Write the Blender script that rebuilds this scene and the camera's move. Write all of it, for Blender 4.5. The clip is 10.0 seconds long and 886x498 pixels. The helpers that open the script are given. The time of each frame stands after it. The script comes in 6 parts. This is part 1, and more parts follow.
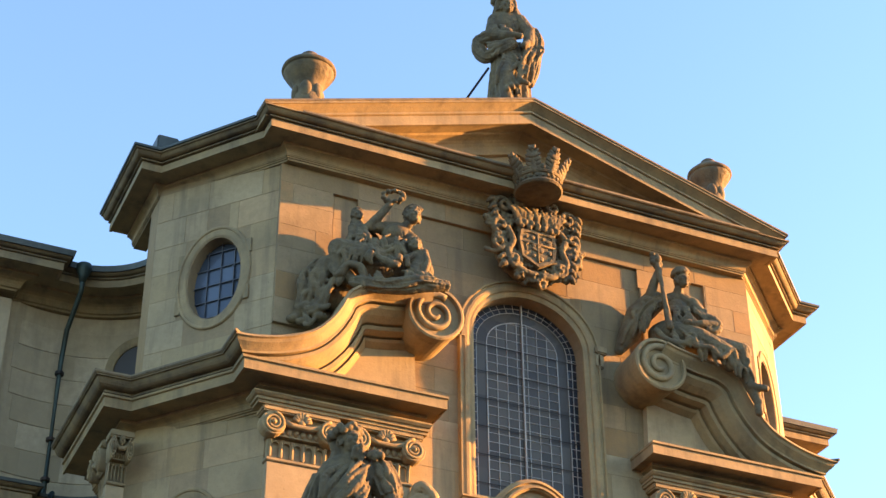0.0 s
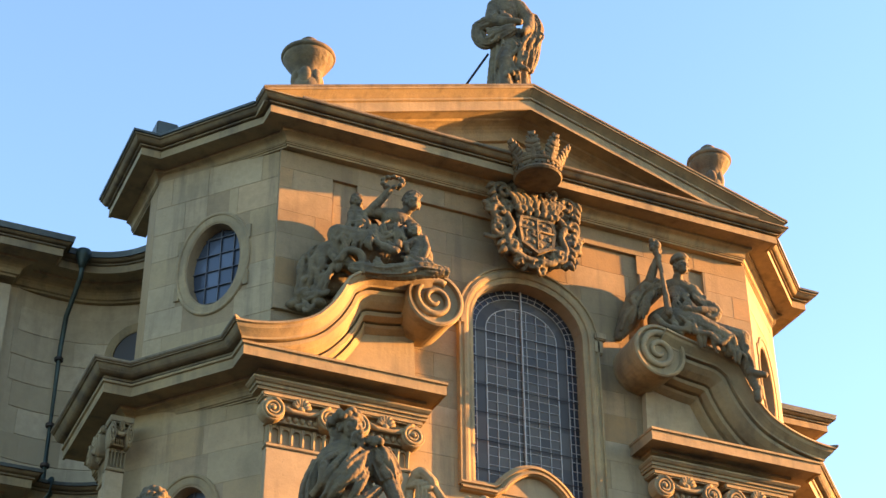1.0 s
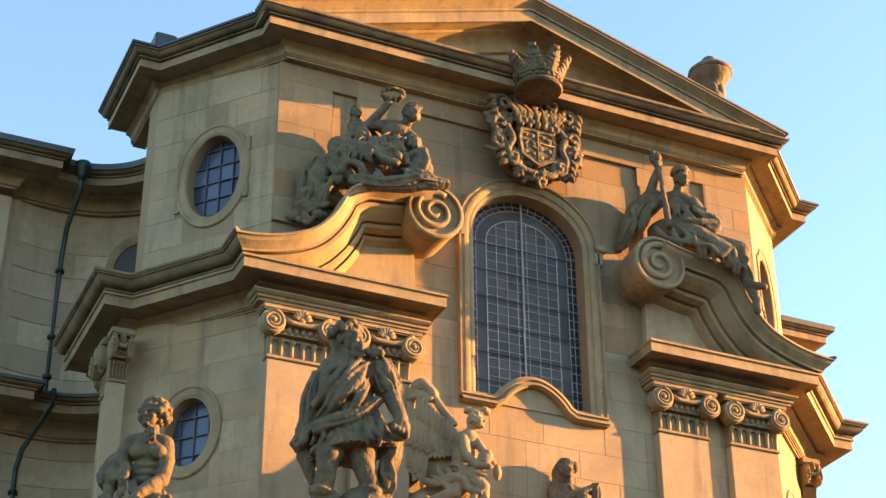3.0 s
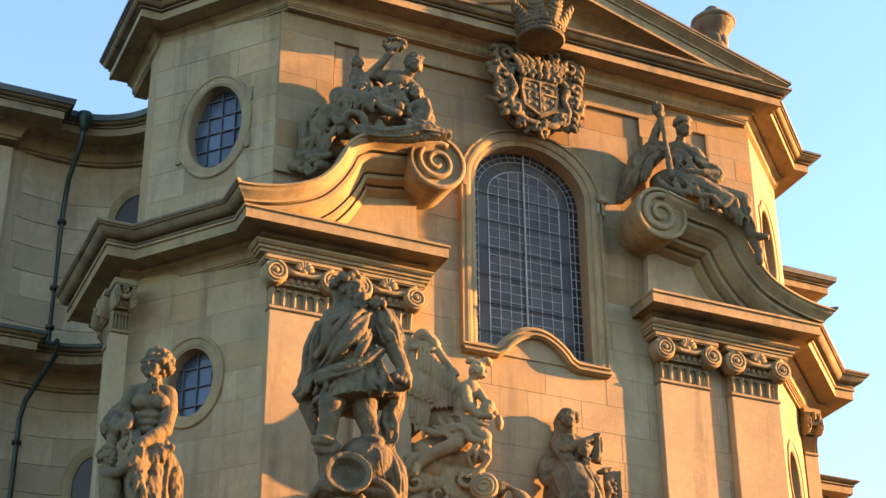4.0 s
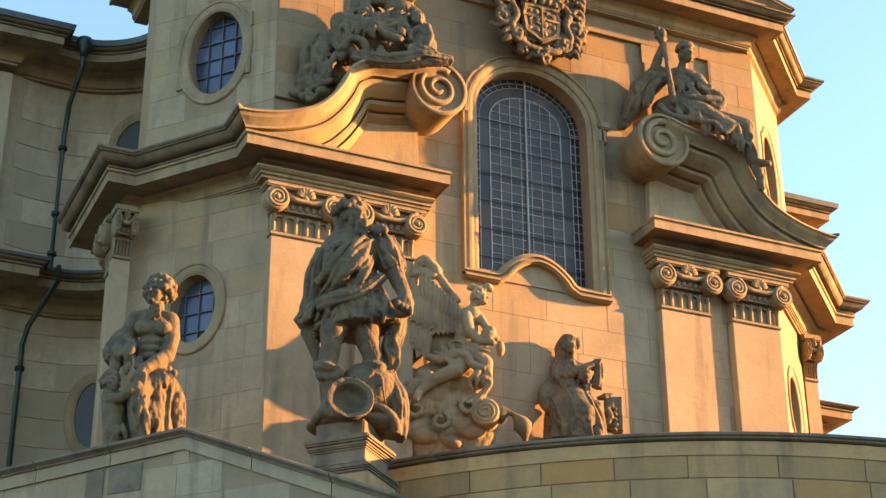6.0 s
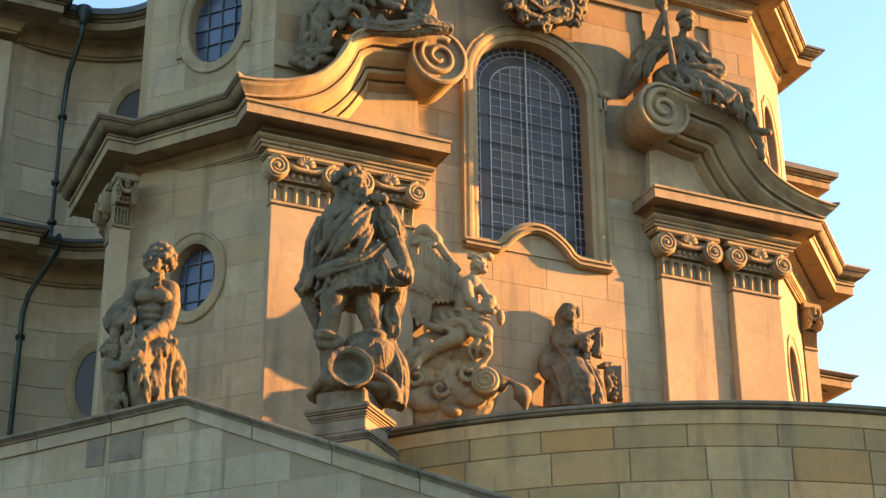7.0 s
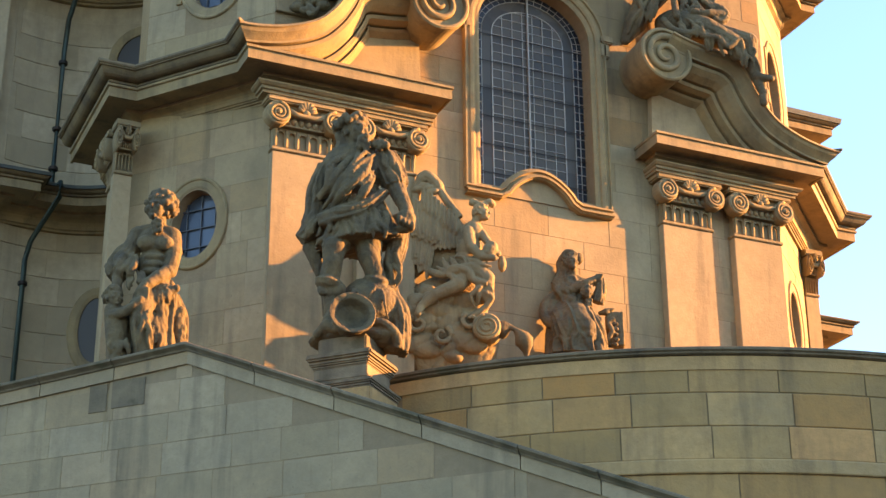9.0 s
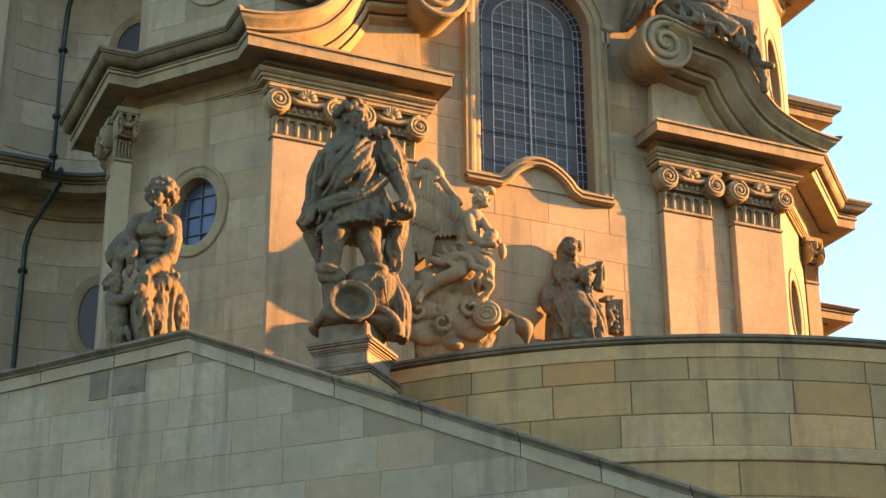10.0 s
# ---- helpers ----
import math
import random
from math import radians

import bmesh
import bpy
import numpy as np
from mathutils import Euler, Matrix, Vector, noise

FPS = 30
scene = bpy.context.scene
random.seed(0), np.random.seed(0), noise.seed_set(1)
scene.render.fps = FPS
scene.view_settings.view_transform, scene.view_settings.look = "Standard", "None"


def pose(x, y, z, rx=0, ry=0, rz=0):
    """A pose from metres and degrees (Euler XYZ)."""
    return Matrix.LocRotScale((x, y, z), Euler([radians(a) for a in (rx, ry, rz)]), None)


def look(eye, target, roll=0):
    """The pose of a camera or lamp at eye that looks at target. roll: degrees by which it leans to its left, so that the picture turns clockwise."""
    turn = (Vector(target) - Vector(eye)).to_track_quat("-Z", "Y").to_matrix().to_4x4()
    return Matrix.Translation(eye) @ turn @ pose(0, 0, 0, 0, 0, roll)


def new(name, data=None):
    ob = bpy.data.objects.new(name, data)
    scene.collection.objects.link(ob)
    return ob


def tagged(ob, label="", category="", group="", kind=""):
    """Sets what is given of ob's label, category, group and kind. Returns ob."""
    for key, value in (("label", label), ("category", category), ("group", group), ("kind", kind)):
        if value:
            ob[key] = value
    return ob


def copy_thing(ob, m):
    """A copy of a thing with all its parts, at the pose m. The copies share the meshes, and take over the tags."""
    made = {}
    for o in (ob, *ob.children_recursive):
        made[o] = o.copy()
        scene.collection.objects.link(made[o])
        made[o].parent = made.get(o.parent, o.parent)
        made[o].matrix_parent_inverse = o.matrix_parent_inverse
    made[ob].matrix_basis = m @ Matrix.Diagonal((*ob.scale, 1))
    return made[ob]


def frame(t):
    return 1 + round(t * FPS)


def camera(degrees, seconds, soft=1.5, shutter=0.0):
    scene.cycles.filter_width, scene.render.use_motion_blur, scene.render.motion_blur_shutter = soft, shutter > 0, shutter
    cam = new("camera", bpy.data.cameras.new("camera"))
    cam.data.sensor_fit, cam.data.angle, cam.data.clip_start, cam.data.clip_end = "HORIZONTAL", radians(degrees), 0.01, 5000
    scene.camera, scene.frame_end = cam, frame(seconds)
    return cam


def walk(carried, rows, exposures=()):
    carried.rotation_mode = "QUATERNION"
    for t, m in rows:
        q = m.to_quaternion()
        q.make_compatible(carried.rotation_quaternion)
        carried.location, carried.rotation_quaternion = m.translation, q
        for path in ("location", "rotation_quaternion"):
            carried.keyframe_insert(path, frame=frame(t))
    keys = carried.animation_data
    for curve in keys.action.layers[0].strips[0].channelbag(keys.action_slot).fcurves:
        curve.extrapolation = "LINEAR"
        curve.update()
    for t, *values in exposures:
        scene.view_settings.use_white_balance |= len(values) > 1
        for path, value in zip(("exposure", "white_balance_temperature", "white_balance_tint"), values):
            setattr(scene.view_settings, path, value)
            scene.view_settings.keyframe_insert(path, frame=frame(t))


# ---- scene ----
from mathutils.geometry import tessellate_polygon

# ---- camera: a tripod head that tilts down the front of the church ----
cam = camera(28.83, 10.0, soft=1.45)
EYE = (-10.53, -20.02, 1.6)
AIM = -24.5
ROWS = [  # seconds, pitch, yaw, roll
    (0.0, 33.50, 0.00, -0.42), (0.5, 33.27, -0.03, -0.40), (1.0, 33.04, -0.02, -0.39),
    (1.5, 32.54, -0.01, -0.38), (2.0, 31.58, -0.02, -0.38), (2.5, 30.85, -0.02, -0.38),
    (4.0, 28.48, 0.10, -0.36), (4.5, 27.66, 0.13, -0.33), (5.0, 26.91, 0.16, -0.31),
    (5.5, 26.47, 0.17, -0.31), (7.0, 25.00, 0.18, -0.28), (7.5, 24.46, 0.20, -0.27),
    (8.0, 23.94, 0.22, -0.27), (8.5, 23.57, 0.24, -0.26), (9.0, 23.22, 0.25, -0.26),
    (9.5, 23.02, 0.26, -0.26), (10.0, 22.80, 0.26, -0.25),
]
walk(cam, [(t, pose(*EYE, 90 + pitch, 0, AIM + yaw) @ pose(0, 0, 0, 0, 0, roll)) for t, pitch, yaw, roll in ROWS],
     [(0.0, 2.08, 6750, 14.5), (10.0, 2.15, 6900, 15)])

# ---- light: low evening sun from the right, clear sky ----
SUN_AZ, SUN_EL = 76.9, 11.0          # degrees from the front's normal to the right; above the horizon
to_sun = Vector((math.sin(radians(SUN_AZ)) * math.cos(radians(SUN_EL)), -math.cos(radians(SUN_AZ)) * math.cos(radians(SUN_EL)), math.sin(radians(SUN_EL))))
world = bpy.data.worlds.new("sky")
scene.world = world
world.use_nodes = True
wn = world.node_tree
sky = wn.nodes.new("ShaderNodeTexSky")
sky.sky_type, sky.sun_disc = "NISHITA", False
sky.dust_density, sky.ozone_density = 0.35, 2.5
sky.sun_elevation, sky.sun_rotation = radians(SUN_EL), radians(180 - SUN_AZ)
wn.links.new(sky.outputs[0], wn.nodes["Background"].inputs[0])
wn.nodes["Background"].inputs[1].default_value = 0.155
sun = new("sun", bpy.data.lights.new("sun", "SUN"))
sun.data.energy, sun.data.angle, sun.data.color = 7.4, radians(0.6), (1.0, 0.44, 0.12)
sun.matrix_world = look((0, 0, 0), -to_sun) 


# ---- materials ----
def material(name, base, second, rough=0.85, grain=9.0, stain=0.7, relief=0.25, spread=0.25, metal=0.0, streak=0.0, moss=None, cut=0.0, warm=0.0, pits=0.0):
    """Stone, metal or slate: two colours mixed by noise at two scales, a shift from piece to piece, soot and a fine relief."""
    m = bpy.data.materials.new(name)
    m.use_nodes = True
    n, l = m.node_tree.nodes, m.node_tree.links
    bsdf = n["Principled BSDF"]
    bsdf.inputs["Roughness"].default_value, bsdf.inputs["Metallic"].default_value = rough, metal
    geo = n.new("ShaderNodeNewGeometry")

    def noisy(scale, detail, squeeze=1.0):
        mp = n.new("ShaderNodeMapping")
        mp.inputs["Scale"].default_value = (1, 1, squeeze)
        l.new(geo.outputs["Position"], mp.inputs[0])
        t = n.new("ShaderNodeTexNoise")
        t.inputs["Scale"].default_value, t.inputs["Detail"].default_value, t.inputs["Roughness"].default_value = scale, detail, 0.62
        l.new(mp.outputs[0], t.inputs["Vector"])
        return t.outputs[0]

    def ramp(v, lo, hi, a=0.0, b=1.0):
        r = n.new("ShaderNodeMapRange")
        r.inputs["From Min"].default_value, r.inputs["From Max"].default_value = lo, hi
        r.inputs["To Min"].default_value, r.inputs["To Max"].default_value = a, b
        l.new(v, r.inputs[0])
        return r.outputs[0]

    def mix(fac, a, b, kind="MIX"):
        x = n.new("ShaderNodeMix")
        x.data_type, x.blend_type = "RGBA", kind
        for sock, val in ((x.inputs[0], fac), (x.inputs[6], a), (x.inputs[7], b)):
            if hasattr(val, "links"):
                l.new(val, sock)
            elif isinstance(val, tuple):
                sock.default_value = (*val, 1)
            else:
                sock.default_value = val
        return x.outputs[2]

    big, fine = noisy(stain, 5), noisy(grain, 6)
    col = mix(ramp(big, 0.35, 0.68), base, second)
    info = n.new("ShaderNodeObjectInfo")
    hsv = n.new("ShaderNodeHueSaturation")
    l.new(ramp(info.outputs["Random"], 0, 1, 1 - spread, 1 + spread), hsv.inputs["Value"])
    l.new(ramp(info.outputs["Random"], 0, 1, 1.05, 0.95), hsv.inputs["Saturation"])
    if warm:                                           # some pieces come from a more iron-rich bed
        wrap = n.new("ShaderNodeMath")
        wrap.operation, wrap.inputs[1].default_value = "PINGPONG", 0.11
        l.new(info.outputs["Random"], wrap.inputs[0])
        col = mix(ramp(wrap.outputs[0], 0.065, 0.11, 0.0, warm), col, (base[0] * 1.1, base[1] * 0.82, base[2] * 0.55))
    l.new(col, hsv.inputs["Color"])
    col = mix(ramp(fine, 0.3, 0.75, 0.0, 0.55), hsv.outputs[0], tuple(c * 0.6 for c in base))
    if streak:
        run = noisy(3.2, 4, 0.12)
        col = mix(ramp(run, 0.52, 0.75, 0.0, streak), col, (0.045, 0.04, 0.032))
    if moss:
        col = mix(ramp(noisy(1.7, 4), 0.56, 0.66, 0.0, 0.75), col, moss)
    if pits:                                           # dark weathered patches and pitting
        col = mix(ramp(noisy(1.1, 8), 0.55, 0.72, 0.0, pits), col, tuple(c * 0.45 for c in base))
        col = mix(ramp(noisy(26.0, 3), 0.66, 0.74, 0.0, pits), col, tuple(c * 0.4 for c in base))
    l.new(col, bsdf.inputs["Base Color"])
    bump = n.new("ShaderNodeBump")
    bump.inputs["Strength"].default_value, bump.inputs["Distance"].default_value = relief, 0.02
    l.new(noisy(grain * 3, 5), bump.inputs["Height"])
    last = bump.outputs[0]
    if cut:                                            # chisel-cut grooves, bent by noise
        wave = n.new("ShaderNodeTexWave")
        wave.wave_type, wave.bands_direction = "BANDS", "DIAGONAL"
        for key, val in (("Scale", 2.6), ("Distortion", 9.0), ("Detail", 2.0), ("Detail Scale", 1.1)):
            wave.inputs[key].default_value = val
        l.new(geo.outputs["Position"], wave.inputs["Vector"])
        deep = n.new("ShaderNodeBump")
        deep.inputs["Strength"].default_value, deep.inputs["Distance"].default_value = cut, 0.05
        l.new(wave.outputs["Fac"], deep.inputs["Height"])
        l.new(last, deep.inputs["Normal"])
        last = deep.outputs[0]
    l.new(last, bsdf.inputs["Normal"])
    return m


STONE = material("sandstone ashlar", (0.365, 0.284, 0.152), (0.255, 0.205, 0.118), relief=0.22, spread=0.10, streak=0.5, warm=0.35, pits=0.5)
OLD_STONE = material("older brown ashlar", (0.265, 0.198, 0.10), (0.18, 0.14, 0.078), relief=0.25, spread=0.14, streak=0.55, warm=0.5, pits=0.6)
GREY_STONE = material("grey ashlar", (0.46, 0.375, 0.235), (0.34, 0.28, 0.18), relief=0.22, spread=0.2, streak=0.35, pits=0.3)
TRIM = material("sandstone mouldings", (0.325, 0.248, 0.122), (0.18, 0.143, 0.08), stain=1.6, relief=0.3, spread=0.06, streak=0.6, pits=0.4)
FIGURE = material("weathered carved sandstone", (0.165, 0.13, 0.065), (0.058, 0.048, 0.029), stain=4.0, relief=0.5, spread=0.12, streak=0.6, cut=0.16)
PARAPET = material("weathered ashlar", (0.42, 0.275, 0.105), (0.29, 0.21, 0.10), stain=1.6, relief=0.4, spread=0.24, streak=0.5, warm=0.8, pits=0.4)
GABLE = material("pale grey ashlar", (0.35, 0.28, 0.165), (0.24, 0.20, 0.125), stain=1.2, relief=0.4, spread=0.09, streak=0.5, warm=0.3, pits=0.4)
COPING = material("dark weathered coping stone", (0.20, 0.16, 0.095), (0.11, 0.09, 0.056), stain=2.2, relief=0.4, spread=0.12, streak=0.8, moss=(0.06, 0.056, 0.026))
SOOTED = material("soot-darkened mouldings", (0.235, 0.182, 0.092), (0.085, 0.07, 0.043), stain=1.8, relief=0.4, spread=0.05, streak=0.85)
JOINT = material("mortar", (0.29, 0.215, 0.115), (0.21, 0.16, 0.09), relief=0.4, spread=0.03, streak=0.3)
ROOF = material("dark patinated copper", (0.045, 0.055, 0.05), (0.07, 0.085, 0.075), rough=0.5, metal=0.4, spread=0.1)
COPPER = material("green copper pipe", (0.035, 0.06, 0.05), (0.025, 0.035, 0.03), rough=0.5, metal=0.5, stain=3)
LEAD = material("lead cames", (0.42, 0.40, 0.36), (0.30, 0.285, 0.26), rough=0.6, metal=0.3, spread=0.05)
# for ironwork, and for the dark boxes that stand for unlit rooms
IRON_AND_BACKING = material("dark iron", (0.03, 0.028, 0.026), (0.05, 0.035, 0.025), rough=0.6, metal=0.7)
GROUND = material("paving", (0.055, 0.047, 0.036), (0.04, 0.035, 0.027), stain=0.3)


def glazing(name, tint, rough):
    m = bpy.data.materials.new(name)
    m.use_nodes = True
    n, l = m.node_tree.nodes, m.node_tree.links
    b = n["Principled BSDF"]
    b.inputs["Roughness"].default_value, b.inputs["IOR"].default_value = rough, 1.38
    info = n.new("ShaderNodeObjectInfo")
    mx = n.new("ShaderNodeMix")
    mx.data_type = "RGBA"
    mx.inputs[6].default_value, mx.inputs[7].default_value = (*tint, 1), (*[c * 0.45 for c in tint], 1)
    l.new(info.outputs["Random"], mx.inputs[0])
    l.new(mx.outputs[2], b.inputs["Base Color"])
    return m


GLASS = glazing("old window glass", (0.075, 0.063, 0.045), 0.38)
BORDER_GLASS = glazing("dark blue border glass", (0.035, 0.04, 0.05), 0.2)
# blue of the reflected sky is put into this glass's colour
OVAL_GLASS = glazing("window glass with sky tint", (0.085, 0.115, 0.16), 0.15)
BARS = material("grey-blue painted iron", (0.085, 0.10, 0.115), (0.06, 0.07, 0.085), rough=0.6, metal=0.1, spread=0.05)


# ---- building helpers ----
def finish(bm, name, mat, smooth=False):
    bmesh.ops.recalc_face_normals(bm, faces=bm.faces)
    me = bpy.data.meshes.new(name)
    bm.to_mesh(me)
    bm.free()
    me.materials.append(mat)
    if smooth:
        me.shade_smooth()
    return me


def part(name, bm, mat, parent=None, label="", smooth=False):
    ob = new(name, bm if isinstance(bm, bpy.types.Mesh) else finish(bm, name, mat, smooth))
    if parent:
        ob.parent = parent
    return tagged(ob, label)


def thing(name, label, category, group="", kind=""):
    return tagged(new(name), label, category, group, kind)


def left_of(d):
    return Vector((d.y, -d.x))     # outward side of a wall that runs from left to right as seen from outside


def offset_path(path, o, facs):
    """The plan line pushed outwards by o times each stretch's factor, with mitred corners."""
    pts = [Vector(p) for p in path]
    dirs = [(b - a).normalized() for a, b in zip(pts, pts[1:])]
    out = []
    for i, p in enumerate(pts):
        if i == 0:
            out.append(p + left_of(dirs[0]) * o * facs[0])
        elif i == len(pts) - 1:
            out.append(p + left_of(dirs[-1]) * o * facs[-1])
        else:
            n1, n2 = left_of(dirs[i - 1]), left_of(dirs[i])
            c1, c2 = o * facs[i - 1], o * facs[i]
            det = n1.x * n2.y - n1.y * n2.x
            if abs(det) < 1e-4:
                out.append(p + n1 * c1)
            else:
                out.append(p + Vector(((c1 * n2.y - c2 * n1.y) / det, (n1.x * c2 - n2.x * c1) / det)))
    return out


def sweep(profile, path, facs=None, base=0.0):
    """A moulding: profile points (out, z) run along a plan line, closed behind and at both ends."""
    facs = facs or [1.0] * (len(path) - 1)
    bm = bmesh.new()
    rings = []
    lines = [(offset_path(path, o, facs), z) for o, z in profile]
    for i in range(len(path)):
        rings.append([bm.verts.new((ln[i].x, ln[i].y, base + z)) for ln, z in lines])
    for a, b in zip(rings, rings[1:]):
        for k in range(len(profile)):
            k2 = (k + 1) % len(profile)
            bm.faces.new((a[k], b[k], b[k2], a[k2]))
    bm.faces.new(rings[0])
    bm.faces.new(rings[-1][::-1])
    return bm


def curve_profile(pts, n=5):
    """Rounds a profile: each entry (out, z) or (out, z, bulge) with bulge making an arc towards the next point."""
    out = []
    for i, p in enumerate(pts):
        out.append((p[0], p[1]))
        if len(p) > 2 and i + 1 < len(pts):
            q = pts[i + 1]
            dx, dz = q[0] - p[0], q[1] - p[1]
            for k in range(1, n):
                s = k / n
                w = p[2] * (math.sin(math.pi * s) if abs(p[2]) < 5 else math.sin(2 * math.pi * s) * math.copysign(0.02, p[2]) * 5)
                out.append((p[0] + dx * s - dz * w, p[1] + dz * s + dx * w))
    return out


def box(bm, x0, x1, y0, y1, z0, z1, bevel=0.0):
    r = bmesh.ops.create_cube(bm, size=1.0, matrix=Matrix.LocRotScale(((x0 + x1) / 2, (y0 + y1) / 2, (z0 + z1) / 2), None, (x1 - x0, y1 - y0, z1 - z0)))
    if bevel:
        edges = list({e for v in r["verts"] for e in v.link_edges})
        bmesh.ops.bevel(bm, geom=edges, offset=bevel, segments=2, affect="EDGES")
    return bm


def plate(outer, holes, depth, m):
    """A wall with openings: outline and holes in (along, up); front at 0, back at depth; placed by m (x along, y inwards)."""
    bm = bmesh.new()
    loops = [outer] + holes
    tris = tessellate_polygon([[Vector((u, v, 0)) for u, v in lp] for lp in loops])
    flat = [p for lp in loops for p in lp]
    fr = [bm.verts.new((u, 0, v)) for u, v in flat]
    bk = [bm.verts.new((u, depth, v)) for u, v in flat]
    for t in tris:
        try:
            bm.faces.new([fr[i] for i in t])
            bm.faces.new([bk[i] for i in t][::-1])
        except ValueError:
            pass
    s = 0
    for lp in loops:
        k = len(lp)
        for i in range(k):
            j = (i + 1) % k
            bm.faces.new((fr[s + i], fr[s + j], bk[s + j], bk[s + i]))
        s += k
    bm.transform(m)
    return bm


def oval(cu, cv, ru, rv, n=40):
    return [(cu + ru * math.cos(2 * math.pi * k / n), cv + rv * math.sin(2 * math.pi * k / n)) for k in range(n)]


def arch(cu, z0, spring, half, rise, n=18):
    """A round-headed outline, anticlockwise from the lower left."""
    return [(cu - half, z0), (cu + half, z0)] + [(cu + half * math.cos(math.pi * k / n), spring + rise * math.sin(math.pi * k / n)) for k in range(n + 1)]


def ring_moulding(outline, profile, m, closed=True):
    """A frame round an opening: profile points (outwards from the edge, proud of the wall) carried round the outline."""
    bm = bmesh.new()
    k = len(outline)
    pts = [Vector(p) for p in outline]
    rings = []
    for i in range(k):
        a, b, c = pts[i - 1], pts[i], pts[(i + 1) % k]
        if not closed and i == 0:
            a = b + (b - c)
        if not closed and i == k - 1:
            c = b + (b - a)
        d1, d2 = (b - a).normalized(), (c - b).normalized()
        n1, n2 = left_of(d1), left_of(d2)
        nn = (n1 + n2)
        nn = nn / max(0.35, nn.dot(n1)) if nn.length > 1e-6 else n1
        rings.append([bm.verts.new((b.x + nn.x * o, -h, b.y + nn.y * o)) for o, h in profile])
    for i in range(k if closed else k - 1):
        a, b = rings[i], rings[(i + 1) % k]
        for j in range(len(profile) - 1):
            bm.faces.new((a[j], b[j], b[j + 1], a[j + 1]))
    bm.transform(m)
    return bm


BLOCKS = {}


def block_mesh(w, h, mat, gap=0.0018, proud=0.004):
    key = (round(w, 2), round(h, 2), mat.name)
    if key not in BLOCKS:
        w, h = key[0], key[1]
        bm = bmesh.new()
        b = gap * 1.6
        lo = [bm.verts.new(p) for p in ((gap, 0.004, gap), (w - gap, 0.004, gap), (w - gap, 0.004, h - gap), (gap, 0.004, h - gap))]
        hi = [bm.verts.new(p) for p in ((gap + b, -proud, gap + b), (w - gap - b, -proud, gap + b), (w - gap - b, -proud, h - gap - b), (gap + b, -proud, h - gap - b))]
        bm.faces.new(hi)
        for i in range(4):
            bm.faces.new((lo[i], lo[(i + 1) % 4], hi[(i + 1) % 4], hi[i]))
        BLOCKS[key] = finish(bm, "stone", mat)
    return BLOCKS[key]


def ashlar(parent, m, u0, u1, z0, z1, course, mean, mat, blocked=lambda u, z: False, seed=1, limit=None):
    """Courses of stones on a wall that m places; no stone where blocked(u, z)."""
    rnd = random.Random(seed)
    z, row = z0, 0
    while z < z1 - 0.08:
        h = min(course * rnd.uniform(0.92, 1.1), z1 - z)
        if z1 - z - h < 0.12:
            h = z1 - z
        u = u0 - (mean * 0.5 if row % 2 else 0) - rnd.uniform(0, 0.15)
        while u < u1 - 0.02:
            w = mean * rnd.uniform(0.7, 1.3)
            a, b = max(u, u0), min(u + w, u1)
            if u1 - b < 0.2:
                b = u1
            # cut the stone back from openings in small steps
            cells = [a + (b - a) * (i + 0.5) / 12 for i in range(12)]
            free = [not any(blocked(c, zz) for zz in (z + 0.03, z + h / 2, z + h - 0.03)) for c in cells]
            i = 0
            while i < 12:
                if free[i]:
                    j = i
                    while j < 12 and free[j]:
                        j += 1
                    s, e = a + (b - a) * i / 12, a + (b - a) * j / 12
                    if e - s > 0.08 and (limit is None or limit((s + e) / 2, z, z + h)):
                        ob = new("stone", block_mesh(e - s, h, mat))
                        ob.matrix_world = m @ pose(s, 0, z, rnd.uniform(-0.15, 0.15), 0, rnd.uniform(-0.15, 0.15))
                        ob.parent = parent
                    i = j
                else:
                    i += 1
            u = max(u + w, b)
        z += h
        row += 1


def wall_frame(p, q):
    """The pose whose x runs from p to q along a wall and whose y goes into it."""
    return Matrix.Translation((p[0], p[1], 0)) @ Matrix.Rotation(math.atan2(q[1] - p[1], q[0] - p[0]), 4, "Z")


# ---- the plan ----
H = 4.08                                     # half the width of the flat front
TURN = {-1: radians(49), 1: radians(43.5)}     # how far the canted corners turn back, left and right


def corner(cant, sg):
    """The outer end of a canted face, in plan (x without its sign)."""
    return H + cant * math.cos(TURN[sg]), cant * math.sin(TURN[sg])


UP, LO = 2.13, 2.46                          # length of a canted face, upper and lower storey
BASE = 6.5
SOFFIT = 16.98
MID0 = 12.74                    # the middle cornice
WING = 8.05


LEFT_PLAN = [(-11.5, 4.93)] + [(-6.15 + 2.05 * math.cos(radians(a)), 3.0 + 2.05 * math.sin(radians(a))) for a in range(110, 9, -5)]
WING_LINE = [(-11.5, 4.7), (-7.07, 4.7), (-7.07, 5.0)] + [p for p in LEFT_PLAN if p[0] > -6.05]
RIGHT_PLAN = [(-x, y) for x, y in LEFT_PLAN[::-1]][:-1] + [(WING, 4.93), (WING, 8.0)]


def offset_line(pts, o):
    return [tuple(p) for p in offset_path(pts, o, [1.0] * (len(pts) - 1))]


